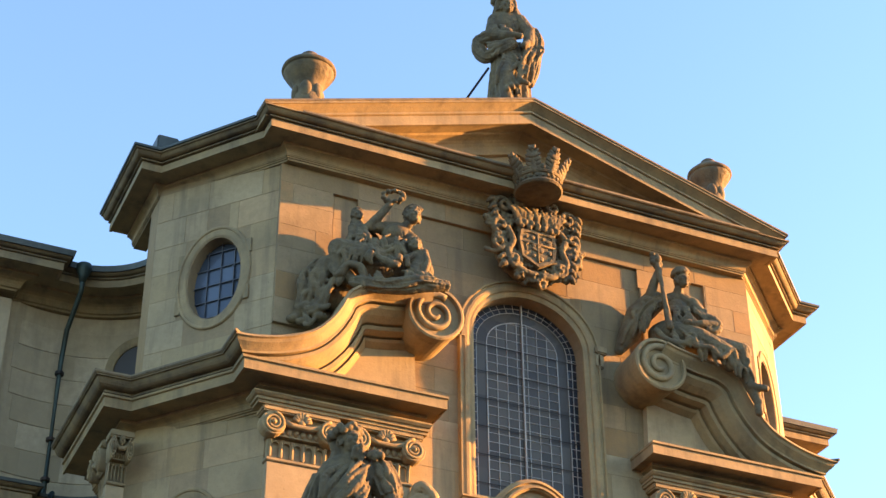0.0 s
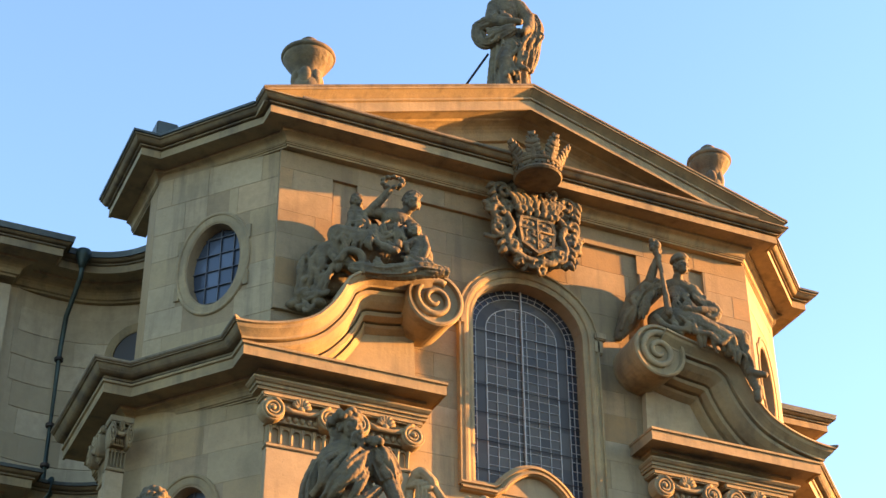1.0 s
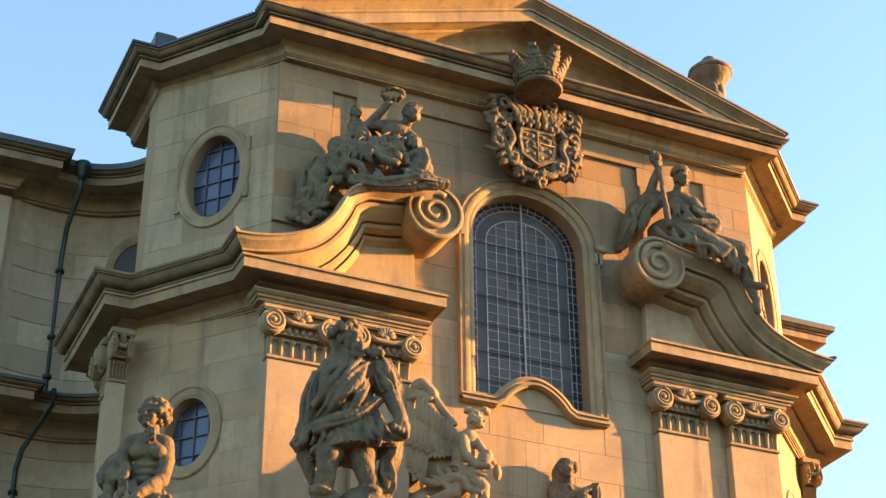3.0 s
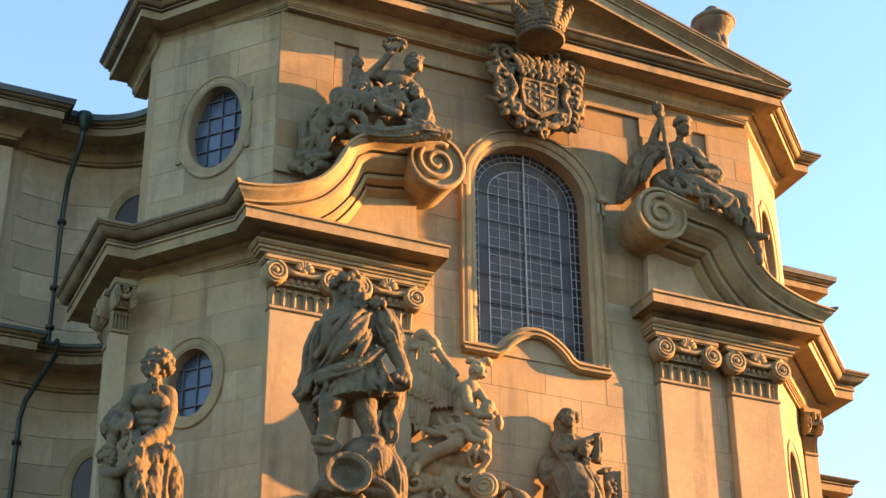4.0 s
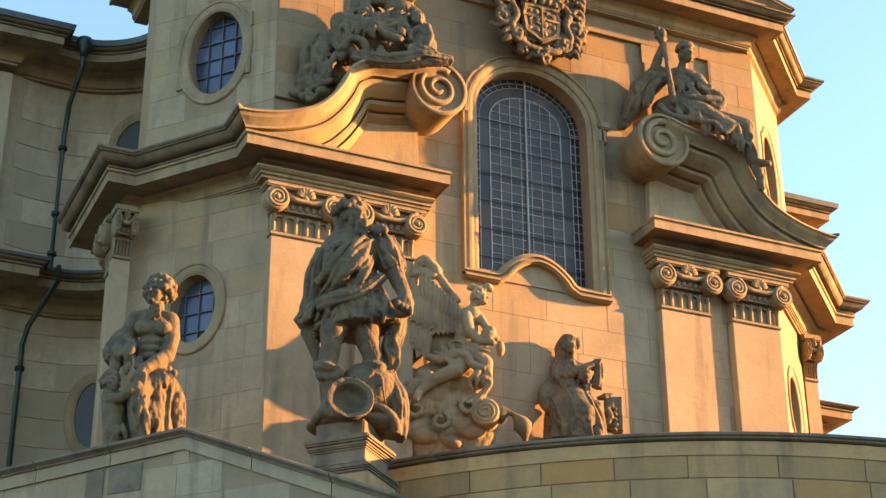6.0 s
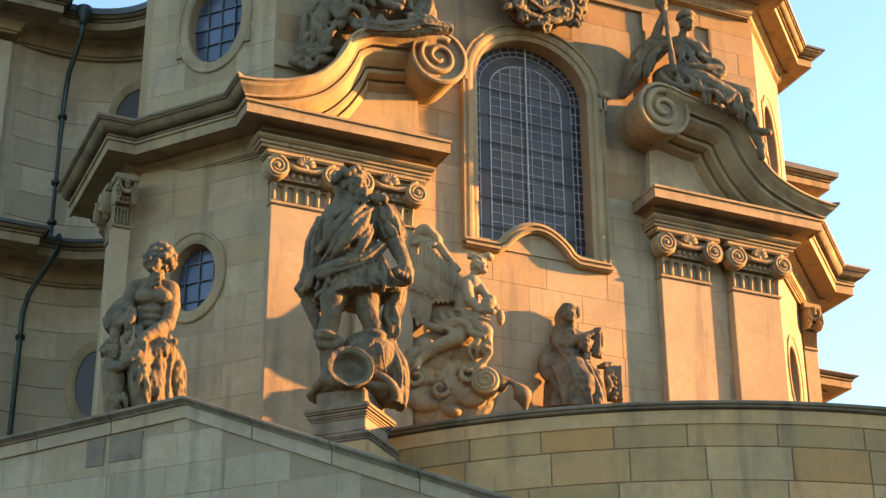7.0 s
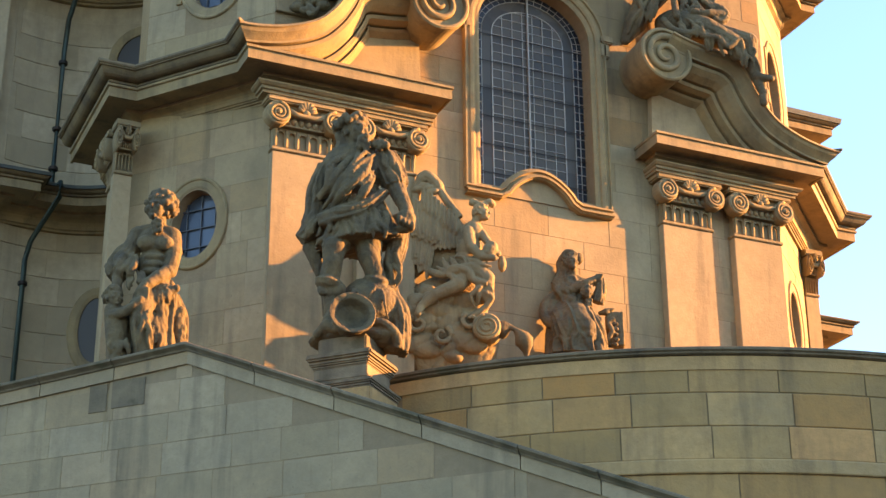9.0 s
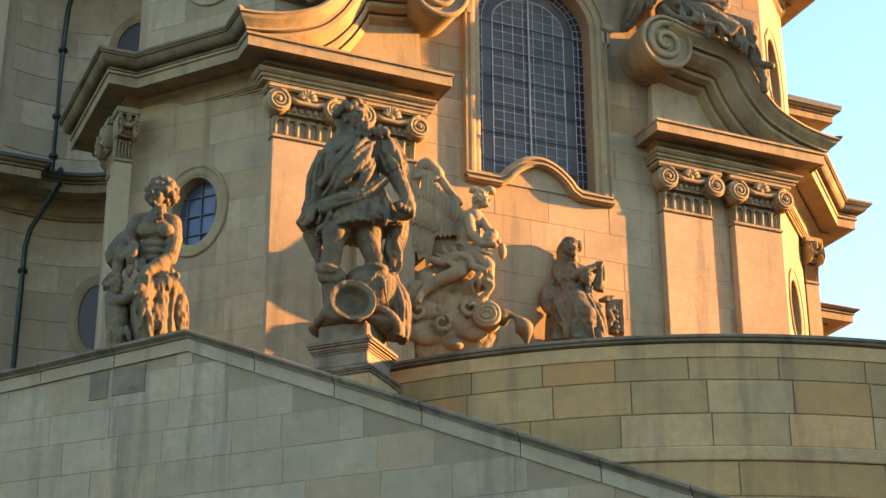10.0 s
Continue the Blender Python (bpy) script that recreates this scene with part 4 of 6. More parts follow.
def head(bm, c, r=0.17, look_x=0.0, hair=0.2, rnd=random):
    """A head turned by look_x: skull, brow, cheeks, nose, lips and chin, and hair in small locks."""
    x, y, z = c
    turn = Matrix.Rotation(look_x * 0.9, 4, "Z")

    def put(px, py, pz, rx, ry, rz, tilt=0):
        q = turn @ Vector((px * r, py * r, pz * r))
        blob(bm, (x + q.x, y + q.y, z + q.z), (rx * r, ry * r, rz * r), (tilt, 0, math.degrees(look_x * 0.9)))

    put(0, 0.05, 0.1, 0.80, 0.95, 0.98)
    put(0, -0.35, -0.35, 0.60, 0.60, 0.72)
    put(0, -0.84, 0.22, 0.50, 0.16, 0.10)
    put(0, -0.98, -0.10, 0.12, 0.22, 0.30, -14)
    put(0, -0.86, -0.50, 0.26, 0.15, 0.09)
    put(0, -0.78, -0.84, 0.24, 0.22, 0.18)
    for sg in (-1, 1):
        put(sg * 0.40, -0.72, -0.18, 0.24, 0.20, 0.24)
    for k in range(90):
        a, e = 2.39996 * k, -0.55 + 2.1 * (k + 0.5) / 90
        d = Vector((math.cos(a) * math.cos(e), math.sin(a) * math.cos(e), math.sin(e)))
        if d.y < -0.30 and d.z < 0.62:
            continue
        q = turn @ Vector((0.86 * d.x, 0.05 + 1.0 * d.y, 0.12 + 1.02 * d.z))
        t = rnd.uniform(0.11, 0.17) * (1 + hair * 0.5)
        blob(bm, (x + r * q.x, y + r * q.y, z + r * q.z), (r * t, r * t, r * t * 1.7), (rnd.uniform(-50, 50), rnd.uniform(-50, 50), 0))


def carve(name, bm, m, label, category="statue", group="", voxel=0.012, rough=0.004, mat=None, crease=0.011, grain=1.5):
    """Melts the rounds into one skin, cuts cloth-like grooves into it and places it."""
    temp = new("temp", finish(bm, "temp", FIGURE))
    mod = temp.modifiers.new("skin", "REMESH")
    mod.mode, mod.voxel_size = "VOXEL", voxel
    me = bpy.data.meshes.new_from_object(temp.evaluated_get(bpy.context.evaluated_depsgraph_get()))
    bpy.data.objects.remove(temp)
    n = len(me.vertices)
    co, no = np.empty(n * 3, np.float32), np.empty(n * 3, np.float32)
    me.vertices.foreach_get("co", co)
    me.vertices.foreach_get("normal", no)
    co, no = co.reshape(-1, 3), no.reshape(-1, 3)
    off = np.array([noise.noise((x * 11, y * 11, z * 8)) + 0.6 * noise.noise((x * 30, y * 30, z * 24)) for x, y, z in co.tolist()], np.float32)
    # narrow valleys that wander over the cloth, broad rounds between them
    flow = np.array([noise.noise((x * 5.5 * grain + 1.6 * z, y * 5.5 * grain, z * 2.6 * grain - 1.1 * x)) for x, y, z in co.tolist()], np.float32)
    small = np.array([noise.noise((x * 12.0 * grain - 3.0 * z + 7, y * 12.0 * grain, z * 6.0 * grain + 2.0 * x)) for x, y, z in co.tolist()], np.float32)
    off = off * rough - crease * (np.exp(-np.abs(flow) / 0.07) + 0.55 * np.exp(-np.abs(small) / 0.09) - 0.3)
    co += no * off[:, None]
    me.vertices.foreach_set("co", co.ravel())
    me.materials.clear()
    me.materials.append(mat or FIGURE)
    me.shade_smooth()
    ob = new(name, me)
    ob.matrix_world = m
    return tagged(ob, label, category, group)


def at(x, y, z, turn=0.0):
    return pose(x, y, z, 0, 0, FACE + turn)


rnd = random.Random(77)
# the large cloaked warrior on the plinth
bm = bmesh.new()
blob(bm, (0.00, 0.05, 0.25), (0.62, 0.42, 0.12))
for p, r in (((-0.37, -0.20, 0.31), 0.10), ((-0.29, -0.10, 0.26), 0.13), ((0.01, -0.20, 0.26), 0.12), ((0.29, -0.10, 0.27), 0.14), ((0.43, 0.00, 0.20), 0.13)):
    blob(bm, p, (r * 1.25, r * 1.2, r))
# armour heaped between the feet: a ribbed shell of plates and an upturned helmet
blob(bm, (0.12, 0.02, 0.70), (0.37, 0.30, 0.37))
folds(bm, [(-0.11, -0.10, 0.96), (0.25, -0.10, 0.98)], [(-0.13, -0.28, 0.51), (0.44, -0.18, 0.43)], 6, 0.020, 0.0, 0.14, 5)
tube(bm, smooth_line([(0.16, -0.24, 0.41), (0.33, -0.26, 0.36), (0.46, -0.22, 0.23), (0.47, -0.15, 0.10)], 4), 0.06, 8)
lathe(bm, [(0.10, -0.20), (0.19, -0.13), (0.225, -0.02), (0.24, 0.08), (0.29, 0.12), (0.28, 0.15), (0.21, 0.12), (0.17, 0.02), (0.02, -0.06)], Matrix.Translation((-0.08, -0.38, 0.39)) @ pose(0, 0, 0, 78, 0, 12), 28)
limb(bm, [(-0.48, -0.20, 0.26), (-0.37, -0.28, 0.34), (-0.24, -0.34, 0.28)], [0.06, 0.08, 0.06])
# legs in boots with rolled tops
limb(bm, [(-0.25, 0.00, 1.63), (-0.31, -0.22, 1.38), (-0.32, -0.22, 1.18), (-0.37, -0.16, 0.96), (-0.33, -0.14, 0.75), (-0.33, -0.14, 0.53), (-0.37, -0.26, 0.35)], [0.21, 0.15, 0.125, 0.125, 0.11, 0.085, 0.075])
limb(bm, [(0.09, 0.00, 1.59), (0.12, -0.12, 1.30), (0.18, -0.10, 1.11), (0.23, -0.04, 0.96), (0.25, 0.02, 0.78)], [0.20, 0.145, 0.125, 0.11, 0.10])
for p in ((-0.37, -0.18, 0.93), (0.21, -0.06, 0.98)):
    lathe(bm, [(0.13, -0.08), (0.165, -0.04), (0.175, 0.03), (0.12, 0.07)], Matrix.Translation(p) @ pose(0, 0, 0, 10, 12, 0), 18)
for k in range(6):
    blob(bm, (Vector((-0.45, -0.24, 0.81)) + Vector((0.05 * k, 0, 0.03 * math.sin(3 * k)))), (0.05, 0.045, 0.07))
# body and tunic
blob(bm, (-0.09, 0.02, 2.57), (0.42, 0.24, 0.36))
blob(bm, (-0.08, 0.02, 2.04), (0.38, 0.25, 0.42))
cloth(bm, [(-0.10, 0.00, 2.07, 0.36, 0.27), (-0.05, -0.02, 1.78, 0.43, 0.32), (-0.01, -0.03, 1.48, 0.50, 0.36)], 10, 0.13, 0.5, 1)
folds(bm, [(-0.35, -0.22, 1.79), (0.28, -0.24, 1.86)], [(-0.38, -0.32, 1.51), (0.40, -0.30, 1.44)], 7, 0.030, 0.0, 0.05, 11)
folds(bm, [(-0.10, -0.27, 1.89), (0.32, -0.25, 1.91)], [(-0.06, -0.37, 1.37), (0.36, -0.32, 1.41)], 5, 0.028, 0.0, 0.05, 31)
# cloak drawn from one shoulder over the chest to the other hip, its end blown out behind
folds(bm, [(-0.02, -0.18, 2.82), (0.25, -0.20, 2.75)], [(-0.56, -0.14, 2.09), (-0.40, -0.24, 1.65)], 9, 0.050, 0.10, 0.20, 12)
folds(bm, [(0.13, -0.24, 2.69), (0.29, -0.20, 2.58)], [(-0.35, -0.30, 1.90), (-0.11, -0.34, 1.76)], 5, 0.040, 0.06, 0.12, 13)
cloth(bm, [(-0.40, 0.06, 2.59, 0.16, 0.16), (-0.51, 0.05, 2.26, 0.17, 0.18), (-0.52, 0.04, 1.97, 0.17, 0.16), (-0.60, 0.03, 1.73, 0.15, 0.13), (-0.75, 0.02, 1.58, 0.08, 0.07)], 6, 0.22, 1.2, 4)
folds(bm, [(-0.51, -0.08, 2.04), (-0.37, -0.24, 1.76)], [(-0.76, -0.04, 1.60), (-0.55, -0.14, 1.42)], 5, 0.045, 0.06, 0.04, 14)
cloth(bm, [(-0.64, 0.08, 1.55, 0.10, 0.10), (-0.52, 0.10, 1.28, 0.08, 0.09), (-0.43, 0.12, 0.98, 0.07, 0.08), (-0.38, 0.12, 0.55, 0.06, 0.06)], 4, 0.22, 0.5, 15)
cloth(bm, [(-0.49, -0.22, 1.73, 0.09, 0.08), (-0.22, -0.34, 1.78, 0.10, 0.08), (0.10, -0.32, 1.92, 0.07, 0.06), (0.31, -0.20, 2.14, 0.05, 0.05)], 4, 0.3, 0.6, 6)
# arm, sleeve and fist
limb(bm, [(0.28, 0.00, 2.68), (0.42, -0.06, 2.32), (0.51, -0.16, 2.05), (0.58, -0.22, 1.87)], [0.15, 0.12, 0.10, 0.085])
cloth(bm, [(0.28, 0.00, 2.72, 0.15, 0.15), (0.36, -0.03, 2.50, 0.165, 0.16), (0.44, -0.08, 2.25, 0.14, 0.13)], 6, 0.22, 1.0, 3)
blob(bm, (0.57, -0.22, 1.75), (0.12, 0.12, 0.14))
for k in range(4):
    blob(bm, (Vector((0.50, -0.33, 1.70)) + Vector((0.05 * k, 0.02 * k, -0.02 * k))), (0.032, 0.06, 0.06))
blob(bm, (0.54, -0.20, 1.63), (0.13, 0.08, 0.05))
# the cloak's end falling to the plinth
cloth(bm, [(0.49, 0.08, 1.90, 0.11, 0.12), (0.46, 0.05, 1.53, 0.12, 0.13), (0.38, 0.06, 1.18, 0.10, 0.12), (0.39, 0.05, 0.90, 0.08, 0.11), (0.50, 0.02, 0.62, 0.10, 0.12), (0.52, 0.00, 0.35, 0.10, 0.12), (0.52, -0.05, 0.06, 0.07, 0.10)], 5, 0.20, 0.5, 7)
folds(bm, [(0.35, -0.04, 1.49), (0.55, -0.04, 1.53)], [(0.34, -0.05, 0.98), (0.45, -0.08, 0.85)], 4, 0.028, 0.0, 0.05, 32)
# head turned up to the side, beard, thick wreath
limb(bm, [(-0.03, -0.02, 2.84), (-0.09, -0.06, 2.99)], [0.16, 0.13])
head(bm, (-0.08, -0.10, 3.03), 0.175, 0.6, 0.3, rnd)
for k in range(14):
    blob(bm, (Vector((0.02, -0.22, 2.90)) + Vector((0.05 * math.sin(2 * k), 0.03 * math.cos(3 * k), -0.012 * k))), 0.045)
for k in range(20):
    a = 2 * math.pi * k / 20
    blob(bm, (Vector((-0.15, -0.06, 3.13)) + Vector((0.18 * math.cos(a), 0.18 * math.sin(a), 0.05 * math.cos(a) + 0.03 * (k % 3)))), (0.055, 0.06, 0.05), (20 * k, 0, 31 * k))
for k in range(9):
    blob(bm, (Vector((-0.25, -0.02, 3.09)) + Vector((0.04 * math.sin(2 * k), 0, -0.045 * k))), 0.07)
for k in range(5):
    blob(bm, (Vector((0.22, -0.16, 2.80)) + Vector((0.035 * k - 0.05, -0.02, 0.03 * math.sin(2.4 * k)))), 0.055)
carve("statue", bm, at(-3.42, -1.75, 8.55), "dark weathered stone statue of a cloaked warrior on a plinth", group="statues before the front", crease=0.007)

# half-draped figure with a small companion, behind the gable coping
bm = bmesh.new()
blob(bm, (0.10, 0.00, 1.32), (0.19, 0.15, 0.28), (0, 10, 0))
blob(bm, (0.12, -0.02, 1.62), (0.24, 0.16, 0.20), (0, 8, 0))
for p in ((0.02, -0.13, 1.57), (0.24, -0.13, 1.56)):
    blob(bm, p, (0.12, 0.08, 0.10))
for k in range(3):
    blob(bm, (Vector((0.13, -0.12, 1.38)) + Vector((-0.01 * k, 0, -0.10 * k))), (0.13, 0.06, 0.05))
limb(bm, [(-0.11, 0.00, 1.73), (0.09, 0.02, 1.79), (0.31, 0.00, 1.71)], [0.11, 0.11, 0.12])
# one arm bent down across the body to the child, the other under a heavy sleeve of cloth
limb(bm, [(0.32, 0.00, 1.70), (0.36, -0.04, 1.48), (0.33, -0.10, 1.20), (0.22, -0.24, 1.06), (0.09, -0.34, 0.92), (0.02, -0.36, 0.81)], [0.115, 0.105, 0.095, 0.085, 0.065, 0.055])
for k in range(4):
    limb(bm, [tuple(Vector((0.04, -0.38, 0.84)) + Vector((0.03 * k, -0.01, 0))), tuple(Vector((0.02, -0.40, 0.71)) + Vector((0.035 * k, 0, 0)))], [0.028, 0.02])
limb(bm, [(-0.12, 0.00, 1.72), (-0.21, -0.04, 1.47), (-0.30, -0.14, 1.13), (-0.29, -0.20, 0.97)], [0.11, 0.10, 0.08, 0.065])
cloth(bm, [(-0.16, 0.02, 1.58, 0.10, 0.11), (-0.25, -0.02, 1.41, 0.14, 0.13), (-0.30, -0.08, 1.24, 0.16, 0.13), (-0.32, -0.12, 1.10, 0.10, 0.09)], 6, 0.28, 1.5, 12)
folds(bm, [(-0.26, -0.14, 1.45), (-0.06, -0.16, 1.42)], [(-0.36, -0.20, 1.16), (-0.15, -0.22, 0.99)], 7, 0.035, 0.06, 0.08, 17)
folds(bm, [(-0.17, -0.18, 1.17), (0.01, -0.20, 1.24)], [(-0.13, -0.24, 0.87), (0.09, -0.24, 0.92)], 5, 0.035, 0.05, 0.05, 18)
# cloth round the hips, the thigh forward, long folds to the ground
cloth(bm, [(0.18, 0.00, 1.07, 0.20, 0.17), (0.17, -0.03, 0.87, 0.25, 0.22), (0.13, -0.02, 0.55, 0.27, 0.24), (0.13, 0.00, 0.05, 0.30, 0.26)], 8, 0.15, 1.2, 11)
limb(bm, [(0.16, -0.05, 0.94), (0.04, -0.30, 0.63), (0.06, -0.28, 0.37), (0.10, -0.24, 0.01)], [0.17, 0.15, 0.13, 0.12])
folds(bm, [(0.13, -0.20, 0.96), (0.33, -0.16, 0.98)], [(0.19, -0.26, 0.59), (0.37, -0.18, 0.73)], 8, 0.030, 0.0, 0.07, 20)
folds(bm, [(-0.01, -0.42, 0.61), (0.17, -0.38, 0.60)], [(0.02, -0.36, -0.00), (0.26, -0.32, 0.01)], 7, 0.030, 0.0, 0.05, 19)
folds(bm, [(0.17, -0.22, 0.71), (0.30, -0.20, 0.67)], [(0.20, -0.30, 0.07), (0.36, -0.22, 0.10)], 5, 0.034, 0.0, 0.03, 33)
for k in range(7):
    blob(bm, (Vector((0.14, -0.24, 0.92)) + Vector((0.05 * k, 0.01 * k, 0.02 * math.sin(2.2 * k)))), (0.05, 0.05, 0.055))
# cloak behind with a jagged outer edge
cloth(bm, [(0.35, 0.08, 0.94, 0.08, 0.09), (0.39, 0.08, 0.77, 0.11, 0.10), (0.42, 0.08, 0.56, 0.13, 0.11), (0.41, 0.08, 0.13, 0.13, 0.12)], 4, 0.26, 0.8, 13)
for p, r in (((0.48, 0.04, 0.70), 0.06), ((0.47, 0.04, 0.59), 0.05), ((0.50, 0.04, 0.49), 0.06), ((0.48, 0.03, 0.36), 0.055), ((0.40, 0.05, 0.84), 0.06)):
    blob(bm, p, (r, r * 1.2, r * 1.3))
# head bowed aside, curls and a beard
limb(bm, [(0.14, 0.00, 1.80), (0.15, -0.06, 1.91)], [0.10, 0.09])
head(bm, (0.14, -0.10, 2.04), 0.165, -0.35, 0.3, rnd)
for k in range(44):
    a, e = 2.4 * k, -0.5 + 1.9 * k / 44
    d = Vector((math.cos(a) * math.cos(e), math.sin(a) * math.cos(e), math.sin(e)))
    if d.y < -0.2 and d.z < 0.75 and d.x < 0.35:
        continue
    blob(bm, (Vector((0.17, -0.06, 2.10)) + Vector((0.185 * d.x, 0.16 * d.y, 0.19 * d.z))), (0.045, 0.045, 0.055), (0, 40 * k, 0))
for k in range(9):
    blob(bm, (Vector((0.15, -0.20, 1.85)) + Vector((0.05 * math.sin(2 * k), 0, -0.02 * k))), 0.035)
# the small companion looking up
blob(bm, (-0.25, -0.22, 0.45), (0.14, 0.13, 0.26))
limb(bm, [(-0.30, -0.22, 0.61), (-0.24, -0.22, 0.29), (-0.21, -0.20, -0.02)], [0.12, 0.14, 0.14])
limb(bm, [(-0.29, -0.30, 0.54), (-0.15, -0.38, 0.54), (-0.02, -0.42, 0.61), (0.06, -0.42, 0.69)], [0.075, 0.065, 0.055, 0.045])
head(bm, (-0.31, -0.26, 0.78), 0.125, 0.8, 0.45, rnd)
limb(bm, [(-0.30, -0.24, 0.65), (-0.29, -0.26, 0.70)], [0.075, 0.07])
folds(bm, [(-0.30, -0.32, 0.22), (-0.12, -0.34, 0.29)], [(-0.30, -0.30, -0.01), (-0.04, -0.32, -0.01)], 6, 0.028, 0.0, 0.03, 21)
carve("statue", bm, at(-5.77, -0.39, 8.597), "weathered stone statue of a half-draped figure with a small companion", group="statues before the front", crease=0.006)

# robed figure on the apex
bm = bmesh.new()
blob(bm, (-0.05, 0.02, 2.10), (0.26, 0.20, 0.34))
limb(bm, [(-0.23, 0.02, 2.27), (-0.03, 0.03, 2.39), (0.18, 0.02, 2.25)], [0.13, 0.12, 0.13])
cloth(bm, [(-0.03, 0.00, 1.62, 0.27, 0.22), (-0.01, 0.00, 1.24, 0.30, 0.25), (-0.02, 0.02, 0.85, 0.32, 0.26), (-0.04, 0.04, 0.18, 0.36, 0.30)], 9, 0.12, 1.0, 21)
limb(bm, [(0.01, -0.05, 1.45), (-0.09, -0.26, 0.83), (-0.09, -0.24, 0.28)], [0.18, 0.13, 0.12])
folds(bm, [(-0.13, -0.24, 1.38), (0.19, -0.22, 1.35)], [(-0.31, -0.30, 0.32), (0.29, -0.28, 0.41)], 9, 0.036, 0.0, 0.06, 331)
folds(bm, [(-0.10, -0.30, 0.63), (0.14, -0.30, 0.79)], [(-0.15, -0.34, 0.36), (0.32, -0.28, 0.57)], 4, 0.035, 0.06, 0.06, 334)
# bent arms, wide sleeves, a long palm held aslant
limb(bm, [(-0.24, 0.00, 2.23), (-0.30, -0.10, 1.87), (-0.07, -0.26, 1.69), (0.17, -0.30, 1.65)], [0.13, 0.12, 0.085, 0.06])
folds(bm, [(-0.28, -0.14, 2.09), (-0.11, -0.20, 2.00)], [(-0.24, -0.20, 1.72), (0.07, -0.28, 1.69)], 6, 0.032, 0.05, 0.06, 335)
cloth(bm, [(-0.29, -0.04, 1.84, 0.14, 0.13), (-0.45, -0.02, 1.79, 0.13, 0.12), (-0.55, 0.00, 1.77, 0.08, 0.08), (-0.52, 0.00, 1.58, 0.11, 0.10), (-0.39, -0.08, 1.37, 0.10, 0.10), (-0.12, -0.26, 1.44, 0.12, 0.08), (0.10, -0.28, 1.53, 0.08, 0.06)], 5, 0.24, 1.2, 23)
folds(bm, [(-0.49, -0.12, 1.65), (-0.41, -0.16, 1.32)], [(-0.12, -0.28, 1.55), (-0.06, -0.30, 1.37)], 4, 0.035, 0.04, 0.05, 336)
limb(bm, [(0.19, 0.00, 2.22), (0.34, -0.06, 1.90), (0.33, -0.18, 1.59), (0.23, -0.28, 1.46)], [0.13, 0.12, 0.09, 0.06])
cloth(bm, [(0.38, 0.00, 1.97, 0.12, 0.12), (0.45, -0.02, 1.72, 0.13, 0.12), (0.41, -0.04, 1.41, 0.12, 0.11), (0.35, -0.04, 1.04, 0.11, 0.10), (0.31, -0.04, 0.76, 0.06, 0.06)], 5, 0.24, 1.0, 24)
folds(bm, [(0.29, -0.14, 1.87), (0.50, -0.10, 1.65)], [(0.18, -0.20, 0.87), (0.41, -0.12, 0.98)], 5, 0.034, 0.0, 0.06, 337)
tube(bm, [(0.11, -0.30, 0.87), (0.23, -0.34, 1.17), (0.35, -0.34, 1.35)], [0.02, 0.035, 0.02], 8)
# veiled head
limb(bm, [(-0.03, 0.00, 2.34), (-0.02, -0.03, 2.42)], [0.10, 0.09])
head(bm, (-0.02, -0.08, 2.48), 0.15, 0.3, 0.1, rnd)
cloth(bm, [(-0.03, 0.04, 2.80, 0.11, 0.10), (-0.05, 0.05, 2.60, 0.19, 0.15), (-0.03, 0.07, 2.40, 0.24, 0.16), (0.02, 0.06, 2.18, 0.27, 0.17)], 6, 0.12, 0.8, 26)
tube(bm, smooth_line([(-0.18, -0.06, 2.42), (-0.19, -0.10, 2.58), (-0.06, -0.14, 2.66), (0.09, -0.10, 2.60), (0.13, -0.06, 2.37), (0.20, -0.08, 2.05)], 4), 0.045, 8)
blob(bm, (-0.21, 0.00, 2.68), (0.10, 0.10, 0.08))
carve("statue", bm, at(-0.06, 0.15, 19.1), "weathered stone statue of a robed figure on the gable apex", group="statues on the front", crease=0.007)
part("rod", tube(bmesh.new(), [(-0.92, 0.6, 19.3), (-0.42, 0.25, 20.25)], 0.022, 6), IRON_AND_BACKING, thing("stay_rod", "thin dark iron rod propping the apex statue", "rod"))

# reclining group over the scroll: figure with raised arm, two small companions, falling cloth
bm = bmesh.new()
blob(bm, (0.26, 0.08, 0.72), (0.55, 0.24, 0.30))
blob(bm, (0.34, 0.02, 1.00), (0.22, 0.19, 0.26), (0, 12, 0))
blob(bm, (0.39, -0.02, 1.26), (0.22, 0.17, 0.18), (0, 14, 0))
limb(bm, [(0.22, 0.00, 1.38), (0.40, 0.00, 1.37), (0.61, -0.02, 1.18)], [0.11, 0.12, 0.10])
limb(bm, [(0.45, -0.04, 1.33), (0.56, -0.09, 1.39)], [0.085, 0.075])
head(bm, (0.64, -0.14, 1.50), 0.135, 0.55, 0.25, rnd)
tube(bm, smooth_line([(0.50, -0.06, 1.58), (0.56, -0.10, 1.69), (0.67, -0.12, 1.71), (0.77, -0.12, 1.62)], 4), 0.035, 8)
